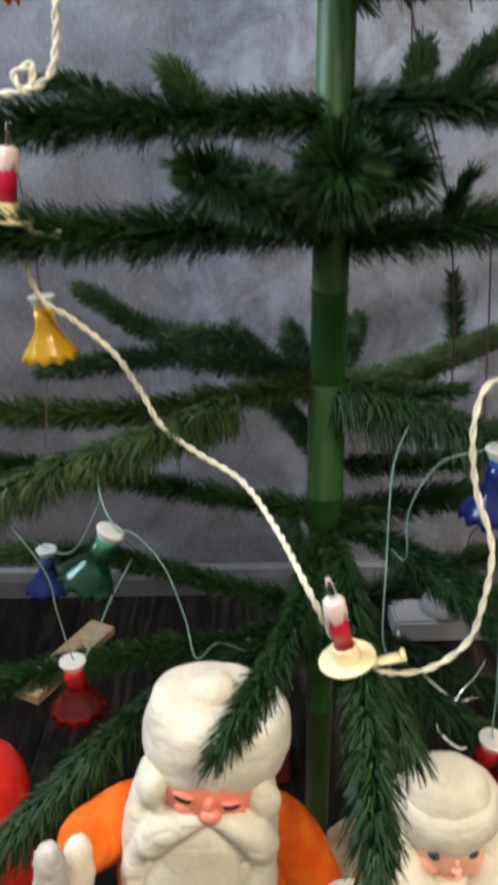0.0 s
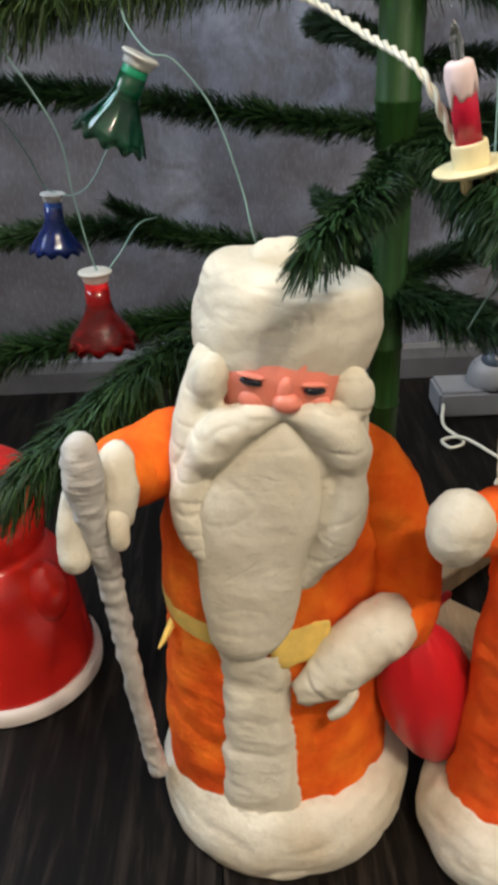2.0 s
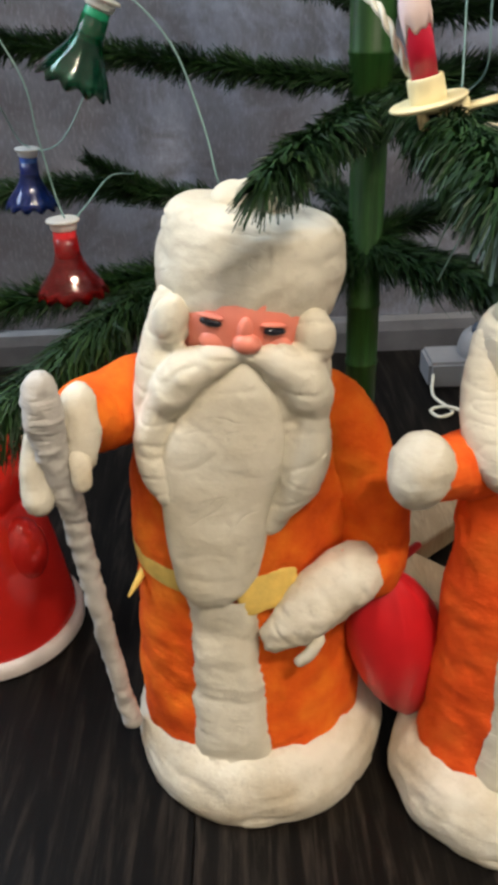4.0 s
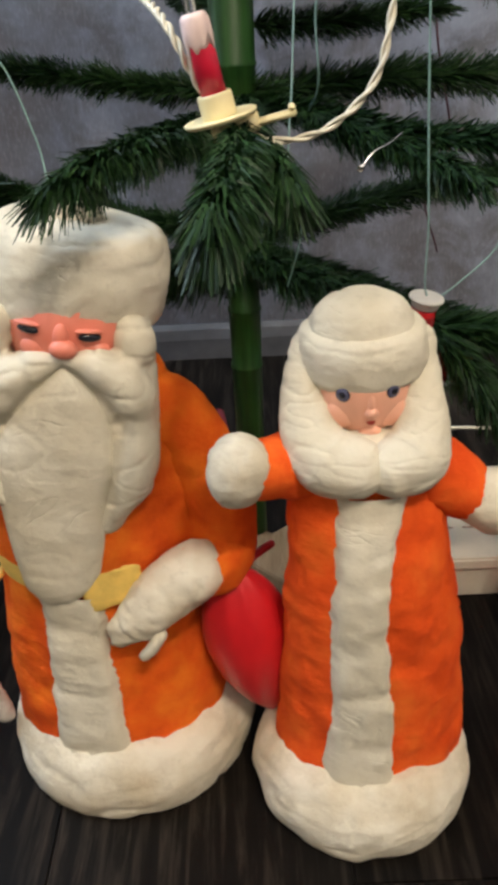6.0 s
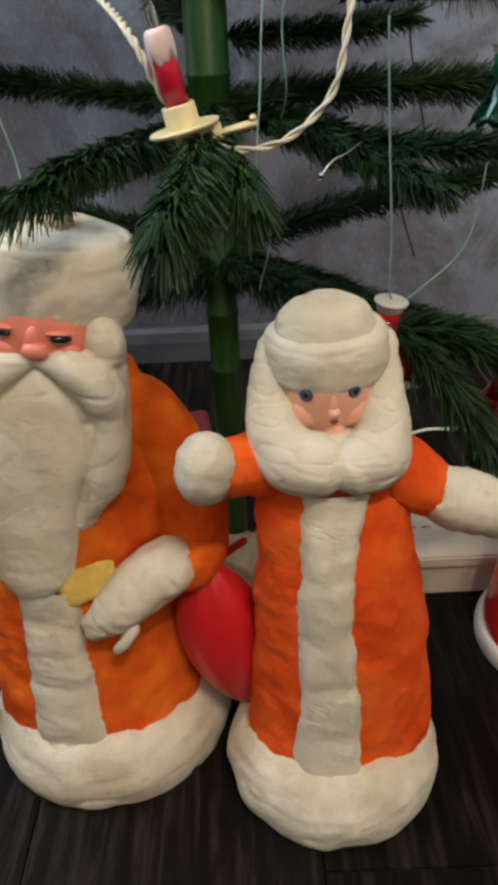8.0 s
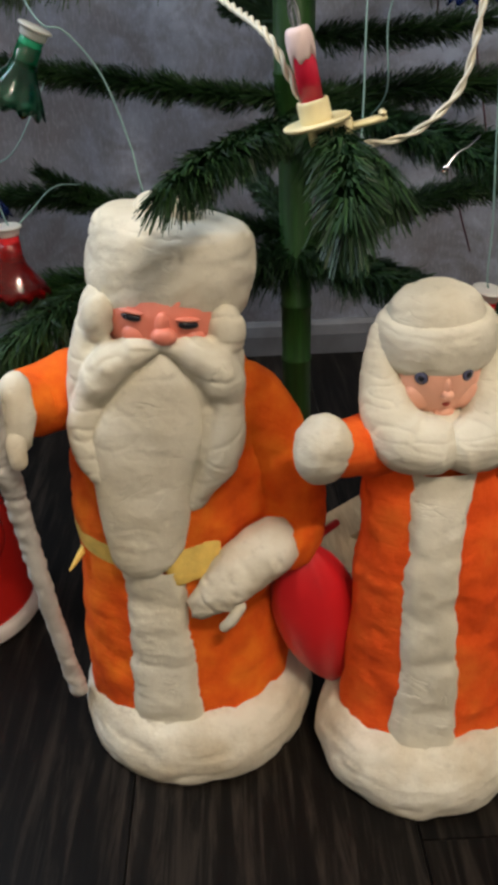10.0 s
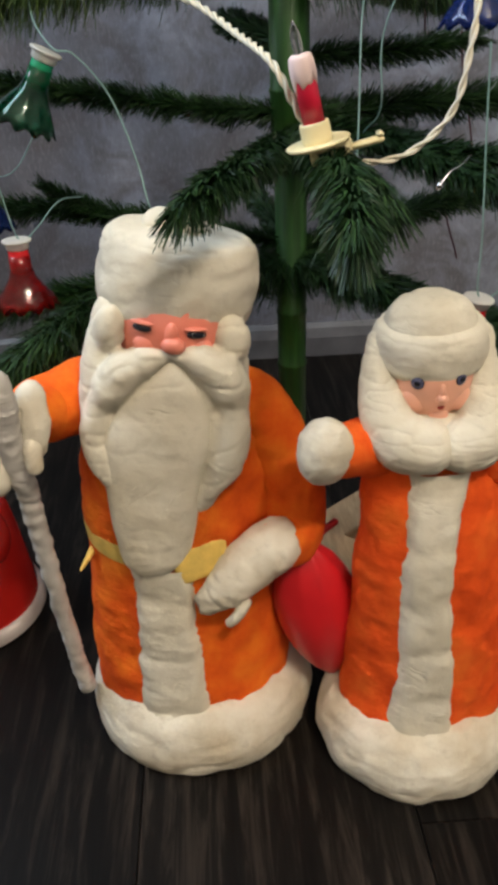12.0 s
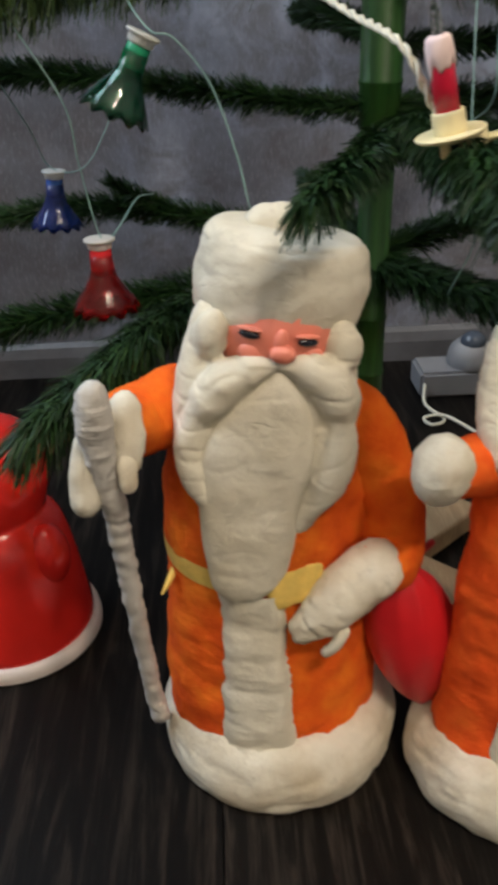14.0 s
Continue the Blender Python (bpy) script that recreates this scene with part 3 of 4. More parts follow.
# lower whorls
from_trunk(0.313, (-0.0002, 0.6656, 0.3193), (-0.0628, 0.6802, 0.3297), (-0.1379, 0.6999, 0.338), (-0.2409, 0.727, 0.3277), needle=0.0159, density=1.3)
branch([(-0.0836, 0.6864, 0.3307), (-0.115, 0.6812, 0.3482), (-0.1339, 0.676, 0.3606)], needle=0.0122)
from_trunk(0.307, (0.1645, 0.6822, 0.3243), (0.3067, 0.7342, 0.335), needle=0.0171, density=1.3)
from_trunk(0.302, (0.104, 0.6292, 0.2936), (0.1424, 0.6188, 0.2825), (0.1973, 0.6032, 0.2629), (0.2596, 0.572, 0.2514), needle=0.0183, density=1.3, droop=0.2)
from_trunk(0.297, (-0.021, 0.624, 0.2927), (-0.095, 0.6136, 0.2923), (-0.2314, 0.5928, 0.2771), (-0.3126, 0.5824, 0.2736), needle=0.0195, density=1.3)
from_trunk(0.292, (-0.0002, 0.6032, 0.2956), (-0.0838, 0.52, 0.3066), (-0.1307, 0.4732, 0.2892), (-0.1723, 0.4368, 0.2668), needle=0.0232, density=1.3, droop=0.3)
from_trunk(0.297, (0.1253, 0.572, 0.2928), (0.1776, 0.5148, 0.2832), (0.2136, 0.4732, 0.2512), (0.235, 0.4472, 0.2197), needle=0.0232, density=1.35, lean=1.1, droop=0.15)
branch([(0.1723, 0.52, 0.2833), (0.2139, 0.5096, 0.2826), (0.2604, 0.494, 0.2642), (0.3016, 0.4784, 0.248)], needle=0.0220, density=1.3, lean=1.1)
from_trunk(0.307, (0.052, 0.728, 0.3182), (0.0313, 0.832, 0.3299), needle=0.0146)


# the crown above: out of view, added to shade the wall behind
for k in range(34):
    z = 0.80 + 0.017 * k
    a = 2.4 * k + 0.3
    reach = 0.34 - 0.0065 * k
    c, d = math.cos(a), math.sin(a)
    from_trunk(z, (TRUNK_X + 0.5 * reach * c, TRUNK_Y + 0.5 * reach * d, z + 0.02), (TRUNK_X + reach * c, TRUNK_Y + reach * d, z + 0.03), needle=0.024, density=0.6, width=0.0026)


def stand_leg(points, width, height):
    """A planed wooden slat of the cross stand."""
    bm = bmesh.new()
    a, b, z = points
    d = Vector((b[0] - a[0], b[1] - a[1], 0))
    box(bm, (0, -width / 2, 0), (d.length, width / 2, height), 0.0012)
    m = Matrix.Translation((a[0] - TRUNK_X, a[1] - TRUNK_Y, z)) @ Matrix.Rotation(math.atan2(d.y, d.x), 4, "Z")
    bmesh.ops.transform(bm, matrix=m, verts=bm.verts)
    return part("stand_leg", bm, M_WOOD, tree, "raw pine slat", smooth=False)


stand_leg(((-0.05, 0.73), (0.174, 0.512), 0.022), 0.045, 0.022)
stand_leg(((-0.06, 0.52), (0.184, 0.722), 0.0), 0.045, 0.022)

# ---- the two cotton dolls ----
def front_panel(bm, cx, cy, flat, radius, rows, mat, thick=0.005, pad=0.045, seed=0.0):
    """A padded strip down the front of a coat: rows of (z, left x, right x); it bulges between creases a pad apart."""
    cols, steps, grid = 13, 64, []
    zs, ls, rs = zip(*rows)
    for i in range(steps):
        z = zs[0] + (zs[-1] - zs[0]) * i / (steps - 1)
        x0 = np.interp(z, zs, ls) + 0.0010 * noise.noise(Vector((z * 60, 1.7, seed)))
        x1 = np.interp(z, zs, rs) + 0.0012 * noise.noise(Vector((z * 55, 9.2, seed)))
        line = []
        for k in range(cols):
            f = k / (cols - 1)
            x = x0 + (x1 - x0) * f
            c, r = cx(z), radius(z)
            # creases run a little askew across the strip
            at = (z + 0.006 * noise.noise(Vector((f * 2.2, z * 25, seed)))) / pad
            puff = abs(math.sin(math.pi * at)) ** 0.45
            lift = (thick + 0.0022 * puff) * (1 - (2 * f - 1) ** 8) - 0.0012
            line.append(bm.verts.new((x, cy - flat(z) * math.sqrt(max(r * r - (x - c) ** 2, 1e-6)) - lift, z)))
        grid.append(line)
    for a, b in zip(grid, grid[1:]):
        for k in range(cols - 1):
            bm.faces.new((a[k], a[k + 1], b[k + 1], b[k])).material_index = mat
    return [v for g in grid for v in g]


def trim_ring(bm, cx, cy, r, h, mat, slope):
    """The fat fur hem at the foot of a coat; its upper side slopes inwards."""
    prof = smooth_profile([(r * 0.80, 0.0), (r * 0.955, 0.001), (r * 0.995, h * 0.20), (r, h * 0.40), (r * 0.965, h * 0.62), (r * (1 - slope * 0.45), h * 0.86), (r * (1 - slope), h), (r * 0.55, h * 0.93)], 5)
    return lathe(bm, cx, cy, prof, 96, mat)


def coat_body(bm, cx, cy, flat, radius, top, mat, seg=110):
    """A coat of oval section: its middle, flatness and half width change with the height."""
    rings, n = [], 64
    for i in range(n):
        z = 0.012 + (top - 0.012) * i / (n - 1)
        r, c, q = radius(z), cx(z), flat(z)
        rings.append([bm.verts.new((c + r * math.cos(2 * math.pi * k / seg), cy + q * r * math.sin(2 * math.pi * k / seg), z)) for k in range(seg)])
    return skin(bm, rings, mat)


def curve(zs, vs):
    """A smooth value over the height."""
    return lambda z: float(np.interp(z, zs, vs))


def pressed(bm, build, mat, amp, freq, fold=1.0, crease=0.8, turn=None):
    """Build a form apart, turn it, press folds into it and add it to bm."""
    other = bmesh.new()
    build(other)
    if turn is not None:
        bmesh.ops.transform(other, matrix=turn, verts=other.verts)
    crumple(list(other.verts), amp, freq, fold, crease)
    merge(bm, other, mat)


def old_man_doll():
    """A cotton winter grandfather with long beard, staff and sack, all one pressed body."""
    bm = bmesh.new()
    CREAM, TRIM, COAT, SKIN, BELT, SATIN, STAFF, EYE, BROW = range(9)
    cy = 0.4676
    cx = curve([0.0, 0.06, 0.15, 0.2, 0.3], [-0.0265, -0.0275, -0.0285, -0.0285, -0.026])
    flat = curve([0.0, 0.05, 0.15, 0.2, 0.3], [0.90, 0.86, 0.77, 0.77, 0.80])
    wide = curve([0.01, 0.045, 0.085, 0.125, 0.155, 0.170, 0.19, 0.225, 0.262, 0.29, 0.31, 0.318], [0.072, 0.0755, 0.0735, 0.0700, 0.0670, 0.0655, 0.0675, 0.0650, 0.057, 0.047, 0.030, 0.012])
    crumple(coat_body(bm, cx, cy, flat, wide, 0.318, COAT), 0.0022, 32, 0.9, 0.8)
    crumple(trim_ring(bm, -0.0233, cy, 0.0858, 0.052, TRIM, 0.26), 0.0022, 38, 1.0, 0.8)
    rows = [(0.030, -0.0670, -0.0085), (0.045, -0.0655, -0.0120), (0.075, -0.0640, -0.0175), (0.110, -0.0635, -0.0190), (0.135, -0.0630, -0.0205), (0.166, -0.0625, -0.0220)]
    crumple(front_panel(bm, cx, cy, flat, wide, rows, CREAM, 0.0050, 0.047, 2.0), 0.0011, 45, 1.3, 0.9)
    # belt with a tie and its free end over the coat
    grid = []
    for dz in (-0.0075, -0.0025, 0.0025, 0.0075):
        line = []
        for a in range(20, 345, 5):
            w = radians(a)
            z = 0.172 + 0.004 * math.sin(w - 2.6) + dz
            r = wide(z) + 0.0022 - abs(dz) * 0.12
            line.append(bm.verts.new((cx(z) + r * math.sin(w), cy - flat(z) * r * math.cos(w), z)))
        grid.append(line)
    for g, h in zip(grid, grid[1:]):
        for k in range(len(g) - 1):
            bm.faces.new((g[k], g[k + 1], h[k + 1], h[k])).material_index = BELT
    crumple(ball(bm, (-0.0150, 0.4165, 0.1705), (0.0190, 0.0030, 0.0125), (-6, -9, 10), BELT, 30, 18, 0.4), 0.0014, 60)
    tube(bm, [(-0.090, 0.455, 0.160), (-0.0950, 0.442, 0.157), (-0.0985, 0.436, 0.154)], [0.0030, 0.0008], 10, BELT)
    # head with nose and eyes
    ball(bm, (-0.0220, 0.4520, 0.3270), (0.0375, 0.0330, 0.034), (0, 0, 0), SKIN)
    ball(bm, (-0.0215, 0.4178, 0.3218), (0.0072, 0.0050, 0.0052), (0, 8, 0), SKIN)
    ball(bm, (-0.0222, 0.4192, 0.3275), (0.0040, 0.0030, 0.0075), (0, 8, 0), SKIN)
    for x, z in ((-0.0365, 0.3212), (-0.0075, 0.3170)):
        ball(bm, (x, 0.4252, z), (0.0085, 0.0045, 0.0060), (0, 8, 0), SKIN, 22, 14)
    for ex, ey, ez, side in ((-0.0385, 0.4218, 0.3322, -1), (-0.0080, 0.4206, 0.3265, 1)):
        ball(bm, (ex, ey, ez), (0.0058, 0.0022, 0.0023), (0, 10, 18 * side), EYE, 18, 12)
        ball(bm, (ex, ey - 0.0002, ez + 0.0032), (0.0070, 0.0022, 0.0012), (0, 10, 18 * side), SKIN, 18, 12)
    # hat: a fat band, lower on one side, and the knob of the crown
    band = smooth_profile([(0.030, -0.0330), (0.0425, -0.0325), (0.0470, -0.025), (0.0488, -0.008), (0.0475, 0.006), (0.0445, 0.0150), (0.0365, 0.0195), (0.022, 0.0205), (0.006, 0.0195)], 6)
    pressed(bm, lambda o: lathe(o, 0, 0, band, 84, CREAM, 0.90), CREAM, 0.0013, 32, 2.0, 0.9, pose(-0.0165, 0.4650, 0.3560, -1, 11, 0))
    pressed(bm, lambda o: ball(o, (-0.0200, 0.4680, 0.3785), (0.0170, 0.0150, 0.0110), (0, 10, 10), CREAM), CREAM, 0.0018, 55)
    # hair, moustache and beard pressed from one mass of cotton
    h = bmesh.new()
    tube(h, [(-0.0580, 0.446, 0.337), (-0.0655, 0.441, 0.306), (-0.0680, 0.436, 0.280), (-0.0670, 0.431, 0.256), (-0.0630, 0.426, 0.236), (-0.0585, 0.422, 0.222)], [0.0095, 0.0135, 0.0150, 0.0145, 0.0110, 0.0070], 30, 0, 8)
    tube(h, [(0.0110, 0.446, 0.327), (0.0085, 0.440, 0.300), (0.0062, 0.434, 0.272), (0.0020, 0.430, 0.248), (-0.0060, 0.426, 0.227), (-0.0125, 0.422, 0.214)], [0.0105, 0.0135, 0.0158, 0.0155, 0.0115, 0.0075], 30, 0, 8)
    ball(h, (-0.0300, 0.450, 0.272), (0.047, 0.032, 0.056))
    ball(h, (-0.0285, 0.4370, 0.2850), (0.0440, 0.0215, 0.0350))
    # flaps of hair beside the face
    ball(h, (-0.0575, 0.4330, 0.3290), (0.0100, 0.0100, 0.0150), (0, 8, 0))
    ball(h, (0.0118, 0.4335, 0.3180), (0.0115, 0.0110, 0.0165), (0, -8, 0))
    # lower lobes of hair that hang beside the beard
    tube(h, [(-0.0680, 0.4260, 0.2880), (-0.0730, 0.4250, 0.2690), (-0.0720, 0.4220, 0.2500), (-0.0670, 0.4190, 0.2350)], [0.0080, 0.0098, 0.0090, 0.0050], 24, 0, 8)
    tube(h, [(0.0105, 0.4250, 0.2800), (0.0095, 0.4240, 0.2610), (0.0035, 0.4215, 0.2400), (-0.0065, 0.4190, 0.2220)], [0.0095, 0.0120, 0.0125, 0.0060], 24, 0, 8)
    # moustache: two fat lobes
    tube(h, [(-0.0265, 0.4205, 0.3145), (-0.0385, 0.4220, 0.3120), (-0.0515, 0.4245, 0.3050), (-0.0615, 0.4250, 0.2935), (-0.0670, 0.4255, 0.2830)], [0.0045, 0.0100, 0.0128, 0.0115, 0.0070], 32, 0, 10)
    tube(h, [(-0.0205, 0.4205, 0.3140), (-0.0090, 0.4220, 0.3105), (0.0035, 0.4245, 0.3010), (0.0100, 0.4250, 0.2880), (0.0115, 0.4255, 0.2760)], [0.0045, 0.0105, 0.0135, 0.0128, 0.0085], 32, 0, 10)
    merge(bm, fuse(h, 0.0010, 3, 0.0016, 33, 1.0, 0.50), CREAM)
    h = bmesh.new()
    beard = [(0.003, 0.311, -0.024, 0.4165), (0.011, 0.3035, -0.0255, 0.4145), (0.0190, 0.294, -0.028, 0.4135), (0.0265, 0.281, -0.0315, 0.4130), (0.0320, 0.264, -0.0355, 0.4125), (0.0325, 0.246, -0.0385, 0.4120),
             (0.0290, 0.226, -0.0415, 0.4115), (0.0275, 0.205, -0.0425, 0.4110), (0.0250, 0.188, -0.0435, 0.4100), (0.0205, 0.173, -0.0455, 0.4090), (0.0130, 0.1640, -0.0470, 0.4095)]
    rings, turns = [], [2 * math.pi * k / 56 for k in range(56)]
    widths = glide([(b[0], 0, 0) for b in beard], 6)
    for wd, at in zip(widths, glide([(b[2], b[3], b[1]) for b in beard], 6)):
        w = wd.x
        rings.append([h.verts.new((at.x + w * math.copysign(abs(math.cos(a)) ** 0.75, math.cos(a)), at.y + (0.005 + 0.16 * w) * math.sin(a) + 0.008, at.z)) for a in turns])
    skin(h, rings[::-1])
    merge(bm, fuse(h, 0.0010, 2, 0.0013, 22, 0.8, 0.25), CREAM)
    # arms
    crumple(tube(bm, [(-0.058, 0.462, 0.280), (-0.088, 0.458, 0.274), (-0.105, 0.441, 0.275), (-0.110, 0.424, 0.281)], [0.0235, 0.0230, 0.0205, 0.0165], 30, COAT, 8), 0.0018, 50)
    crumple(tube(bm, [(0.000, 0.466, 0.276), (0.026, 0.462, 0.257), (0.041, 0.459, 0.228), (0.0485, 0.455, 0.200), (0.0500, 0.447, 0.177), (0.0440, 0.433, 0.171), (0.033, 0.424, 0.175)], [0.020, 0.0220, 0.0215, 0.0215, 0.0210, 0.0195, 0.0165], 30, COAT, 8), 0.0020, 50)
    # mitten on the hip: a wide cuff, the hand and the thumb
    pressed(bm, lambda o: tube(o, [(0.0335, 0.4210, 0.1768), (0.0225, 0.4150, 0.1715), (0.0100, 0.4105, 0.1640), (-0.0030, 0.4070, 0.1525), (-0.0120, 0.4065, 0.1445)], [0.0190, 0.0180, 0.0175, 0.0138, 0.0098], 30, TRIM, 9, 0.8), TRIM, 0.0021, 48, 1.0, 0.9)
    tube(bm, [(0.0120, 0.3995, 0.1470), (0.0070, 0.3965, 0.1395), (0.0015, 0.3985, 0.1320)], [0.0042, 0.0034], 14, TRIM, 5)
    # mitten round the staff
    crumple(tube(bm, [(-0.1065, 0.4180, 0.2960), (-0.1055, 0.4120, 0.2820), (-0.1060, 0.4080, 0.2680)], [0.0090, 0.0098, 0.0075], 22, TRIM, 6), 0.0014, 70)
    crumple(tube(bm, [(-0.1070, 0.4020, 0.2700), (-0.1060, 0.3985, 0.2590)], [0.0056, 0.0050], 16, TRIM, 5), 0.0008, 80)
    crumple(tube(bm, [(-0.1150, 0.4120, 0.2860), (-0.1260, 0.4100, 0.2800), (-0.1310, 0.4060, 0.2640), (-0.1310, 0.4030, 0.2460)], [0.0070, 0.0076, 0.0074, 0.0082], 22, TRIM, 6), 0.0010, 70)
    # staff, wound with cotton
    crumple(tube(bm, [(-0.1200, 0.4010, 0.3110), (-0.1205, 0.4020, 0.2960), (-0.1205, 0.4040, 0.2800), (-0.1180, 0.4090, 0.2500), (-0.1170, 0.4140, 0.2250), (-0.1150, 0.4230, 0.1600), (-0.1120, 0.4360, 0.0800), (-0.1090, 0.4420, 0.0420)], [0.0082, 0.0104, 0.0092, 0.0080, 0.0068, 0.0062, 0.0058, 0.0066], 20, STAFF, 30), 0.0013, 110, 1.3)
    # satin sack at his side, gathered at its neck
    bag = smooth_profile([(0.003, 0.170), (0.0070, 0.164), (0.0170, 0.152), (0.0258, 0.130), (0.0285, 0.106), (0.0245, 0.080), (0.0150, 0.058), (0.0040, 0.0440)], 7)
    sk = bmesh.new()
    lathe(sk, 0, 0, bag, 60, SATIN, 0.78)
    for v in sk.verts:
        a, z = math.atan2(v.co.y, v.co.x), v.co.z
        k = 0.035 * math.sin(9 * a + 1.0) * min(1.0, max(0.0, (z - 0.105) / 0.05))
        v.co.x, v.co.y = v.co.x * (1 + k), v.co.y * (1 + k)
        v.co.x = v.co.x * 1.10 + 0.0560 + 0.165 * (0.165 - z)
        v.co.y += 0.4370
    merge(bm, sk, SATIN)
    tube(bm, [(0.0600, 0.440, 0.162), (0.0690, 0.452, 0.162), (0.0800, 0.462, 0.163)], [0.0030, 0.0026], 10, SATIN)
    ob = part("grandfather_frost_doll", bm, [M_CREAM, M_TRIM, M_ORANGE, M_SKIN, M_BELT, M_SATIN, M_STAFF, M_PUPIL, M_BROW])
    return tagged(ob, "old bearded cotton doll in orange coat with staff, red sack", "doll")


old_man_doll()


def girl_doll():
    """A cotton snow-girl doll in a long coat with a scarf and hat."""
    bm = bmesh.new()
    CREAM, TRIM, COAT, SKIN, LIP, BROW, IRIS, PUPIL = range(8)
    cy = 0.4174
    cx = curve([0.0, 0.06, 0.13, 0.2, 0.24, 0.27], [0.1370, 0.1400, 0.1390, 0.1350, 0.1325, 0.1320])
    flat = curve([0.0, 0.06, 0.19, 0.24, 0.27], [0.84, 0.74, 0.74, 0.52, 0.50])
    wide = curve([0.01, 0.048, 0.062, 0.09, 0.13, 0.165, 0.2, 0.225, 0.236, 0.244, 0.250, 0.254], [0.058, 0.0612, 0.0598, 0.0575, 0.0540, 0.0500, 0.0465, 0.0440, 0.041, 0.035, 0.022, 0.008])
    crumple(coat_body(bm, cx, cy, flat, wide, 0.254, COAT), 0.0024, 38, 0.9, 0.8)
    crumple(trim_ring(bm, 0.1351, cy, 0.0716, 0.050, TRIM, 0.32), 0.0021, 42, 1.0, 0.8)
    rows = [(0.026, 0.1045, 0.1525), (0.040, 0.1055, 0.1510), (0.080, 0.1085, 0.1480), (0.110, 0.1110, 0.1465), (0.155, 0.1090, 0.1425), (0.185, 0.1110, 0.1435), (0.216, 0.1125, 0.1470), (0.240, 0.1145, 0.1530)]
    crumple(front_panel(bm, cx, cy, flat, wide, rows, CREAM, 0.0045, 0.038, 5.0), 0.0010, 50, 1.5, 0.9)
    # head and face
    hx, hy, hz, hr = 0.1310, 0.4320, 0.2910, (0.0268, 0.0262, 0.0300)
    ball(bm, (hx, hy, hz), hr, (0, 0, 0), SKIN, 48, 32)
    ball(bm, (0.1325, 0.4056, 0.2845), (0.0034, 0.0032, 0.0030), (0, 0, 0), SKIN, 20, 14)
    ball(bm, (0.1322, 0.4066, 0.2890), (0.0020, 0.0026, 0.0054), (0, 0, 0), SKIN, 18, 12)
    for dx in (-0.0022, 0.0022):
        ball(bm, (0.1325 + dx, 0.4068, 0.2838), (0.0017, 0.0020, 0.0015), (0, 0, 0), SKIN, 14, 10)
    ball(bm, (0.1327, 0.4125, 0.2705), (0.0062, 0.0034, 0.0048), (0, 0, 0), SKIN, 20, 14)
    for side in (-1, 1):
        ball(bm, (hx + 0.0125 * side, 0.4145, 0.2810), (0.0090, 0.0050, 0.0085), (0, 0, 0), SKIN, 22, 16)
    ball(bm, (0.1327, 0.4081, 0.2781), (0.0025, 0.0010, 0.0006), (0, -3, 0), LIP, 16, 8)
    ball(bm, (0.1327, 0.4082, 0.2772), (0.0017, 0.0010, 0.0006), (0, -3, 0), LIP, 16, 8)

    def on_face(x, z, out):
        """A point over the face, and the turn of the skin there."""
        u, w = (x - hx) / hr[0], (z - hz) / hr[2]
        y = hy - hr[1] * math.sqrt(1 - u * u - w * w)
        turn = math.atan2(u, math.sqrt(1 - u * u))
        return (x + out * math.sin(turn), y - out * math.cos(turn), z), (0, 0, math.degrees(turn))
    for ex, ez in ((0.1180, 0.2940), (0.1435, 0.2952)):
        for out, size, mat in ((0.0001, 0.0040, PUPIL), (0.0004, 0.0036, IRIS), (0.0010, 0.0019, PUPIL)):
            at, turn = on_face(ex, ez, out)
            ball(bm, at, (size, 0.0009, size), turn, mat, 20, 12)
        at, turn = on_face(ex + 0.001 * (1 if ex > hx else -1), ez + 0.0074, 0.0)
        ball(bm, at, (0.0040, 0.0005, 0.0004), (0, 8 if ex < hx else -8, turn[2]), BROW, 14, 8)
    # hat: a fat band and a dome
    band = smooth_profile([(0.022, -0.0120), (0.0315, -0.0115), (0.0345, -0.005), (0.0350, 0.005), (0.0330, 0.0125), (0.028, 0.0165), (0.012, 0.018)], 6)
    dome = smooth_profile([(0.022, 0.004), (0.0275, 0.011), (0.0270, 0.018), (0.0220, 0.0265), (0.012, 0.0320), (0.002, 0.0335)], 6)
    turn = pose(0.1312, 0.4380, 0.3060, 2, -3, 0)
    pressed(bm, lambda o: lathe(o, 0, 0, band, 72, CREAM, 0.96), CREAM, 0.0008, 40, 2.0, 0.9, turn)
    pressed(bm, lambda o: lathe(o, 0, 0, dome, 64, CREAM, 0.96), CREAM, 0.0011, 44, 1.6, 0.9, turn)
    # scarf: two folds that meet under the chin
    h = bmesh.new()
    tube(h, [(0.1015, 0.438, 0.310), (0.0995, 0.427, 0.288), (0.1020, 0.413, 0.269), (0.1105, 0.403, 0.2590), (0.1240, 0.3985, 0.2565)], [0.0085, 0.0125, 0.0165, 0.0190, 0.0165], 30, 0, 8)
    ball(h, (0.1315, 0.450, 0.295), (0.0340, 0.025, 0.034))
    ball(h, (0.1330, 0.421, 0.254), (0.036, 0.026, 0.018))
    merge(bm, fuse(h, 0.0009, 2, 0.0008, 46, 1.6, 0.7), CREAM)
    h = bmesh.new()
    tube(h, [(0.1620, 0.438, 0.310), (0.1610, 0.427, 0.289), (0.1595, 0.413, 0.270), (0.1545, 0.403, 0.2590), (0.1440, 0.3985, 0.2555)], [0.0085, 0.0120, 0.0158, 0.0188, 0.0160], 30, 0, 8)
    merge(bm, fuse(h, 0.0009, 2, 0.0008, 46, 1.6, 0.7), CREAM)
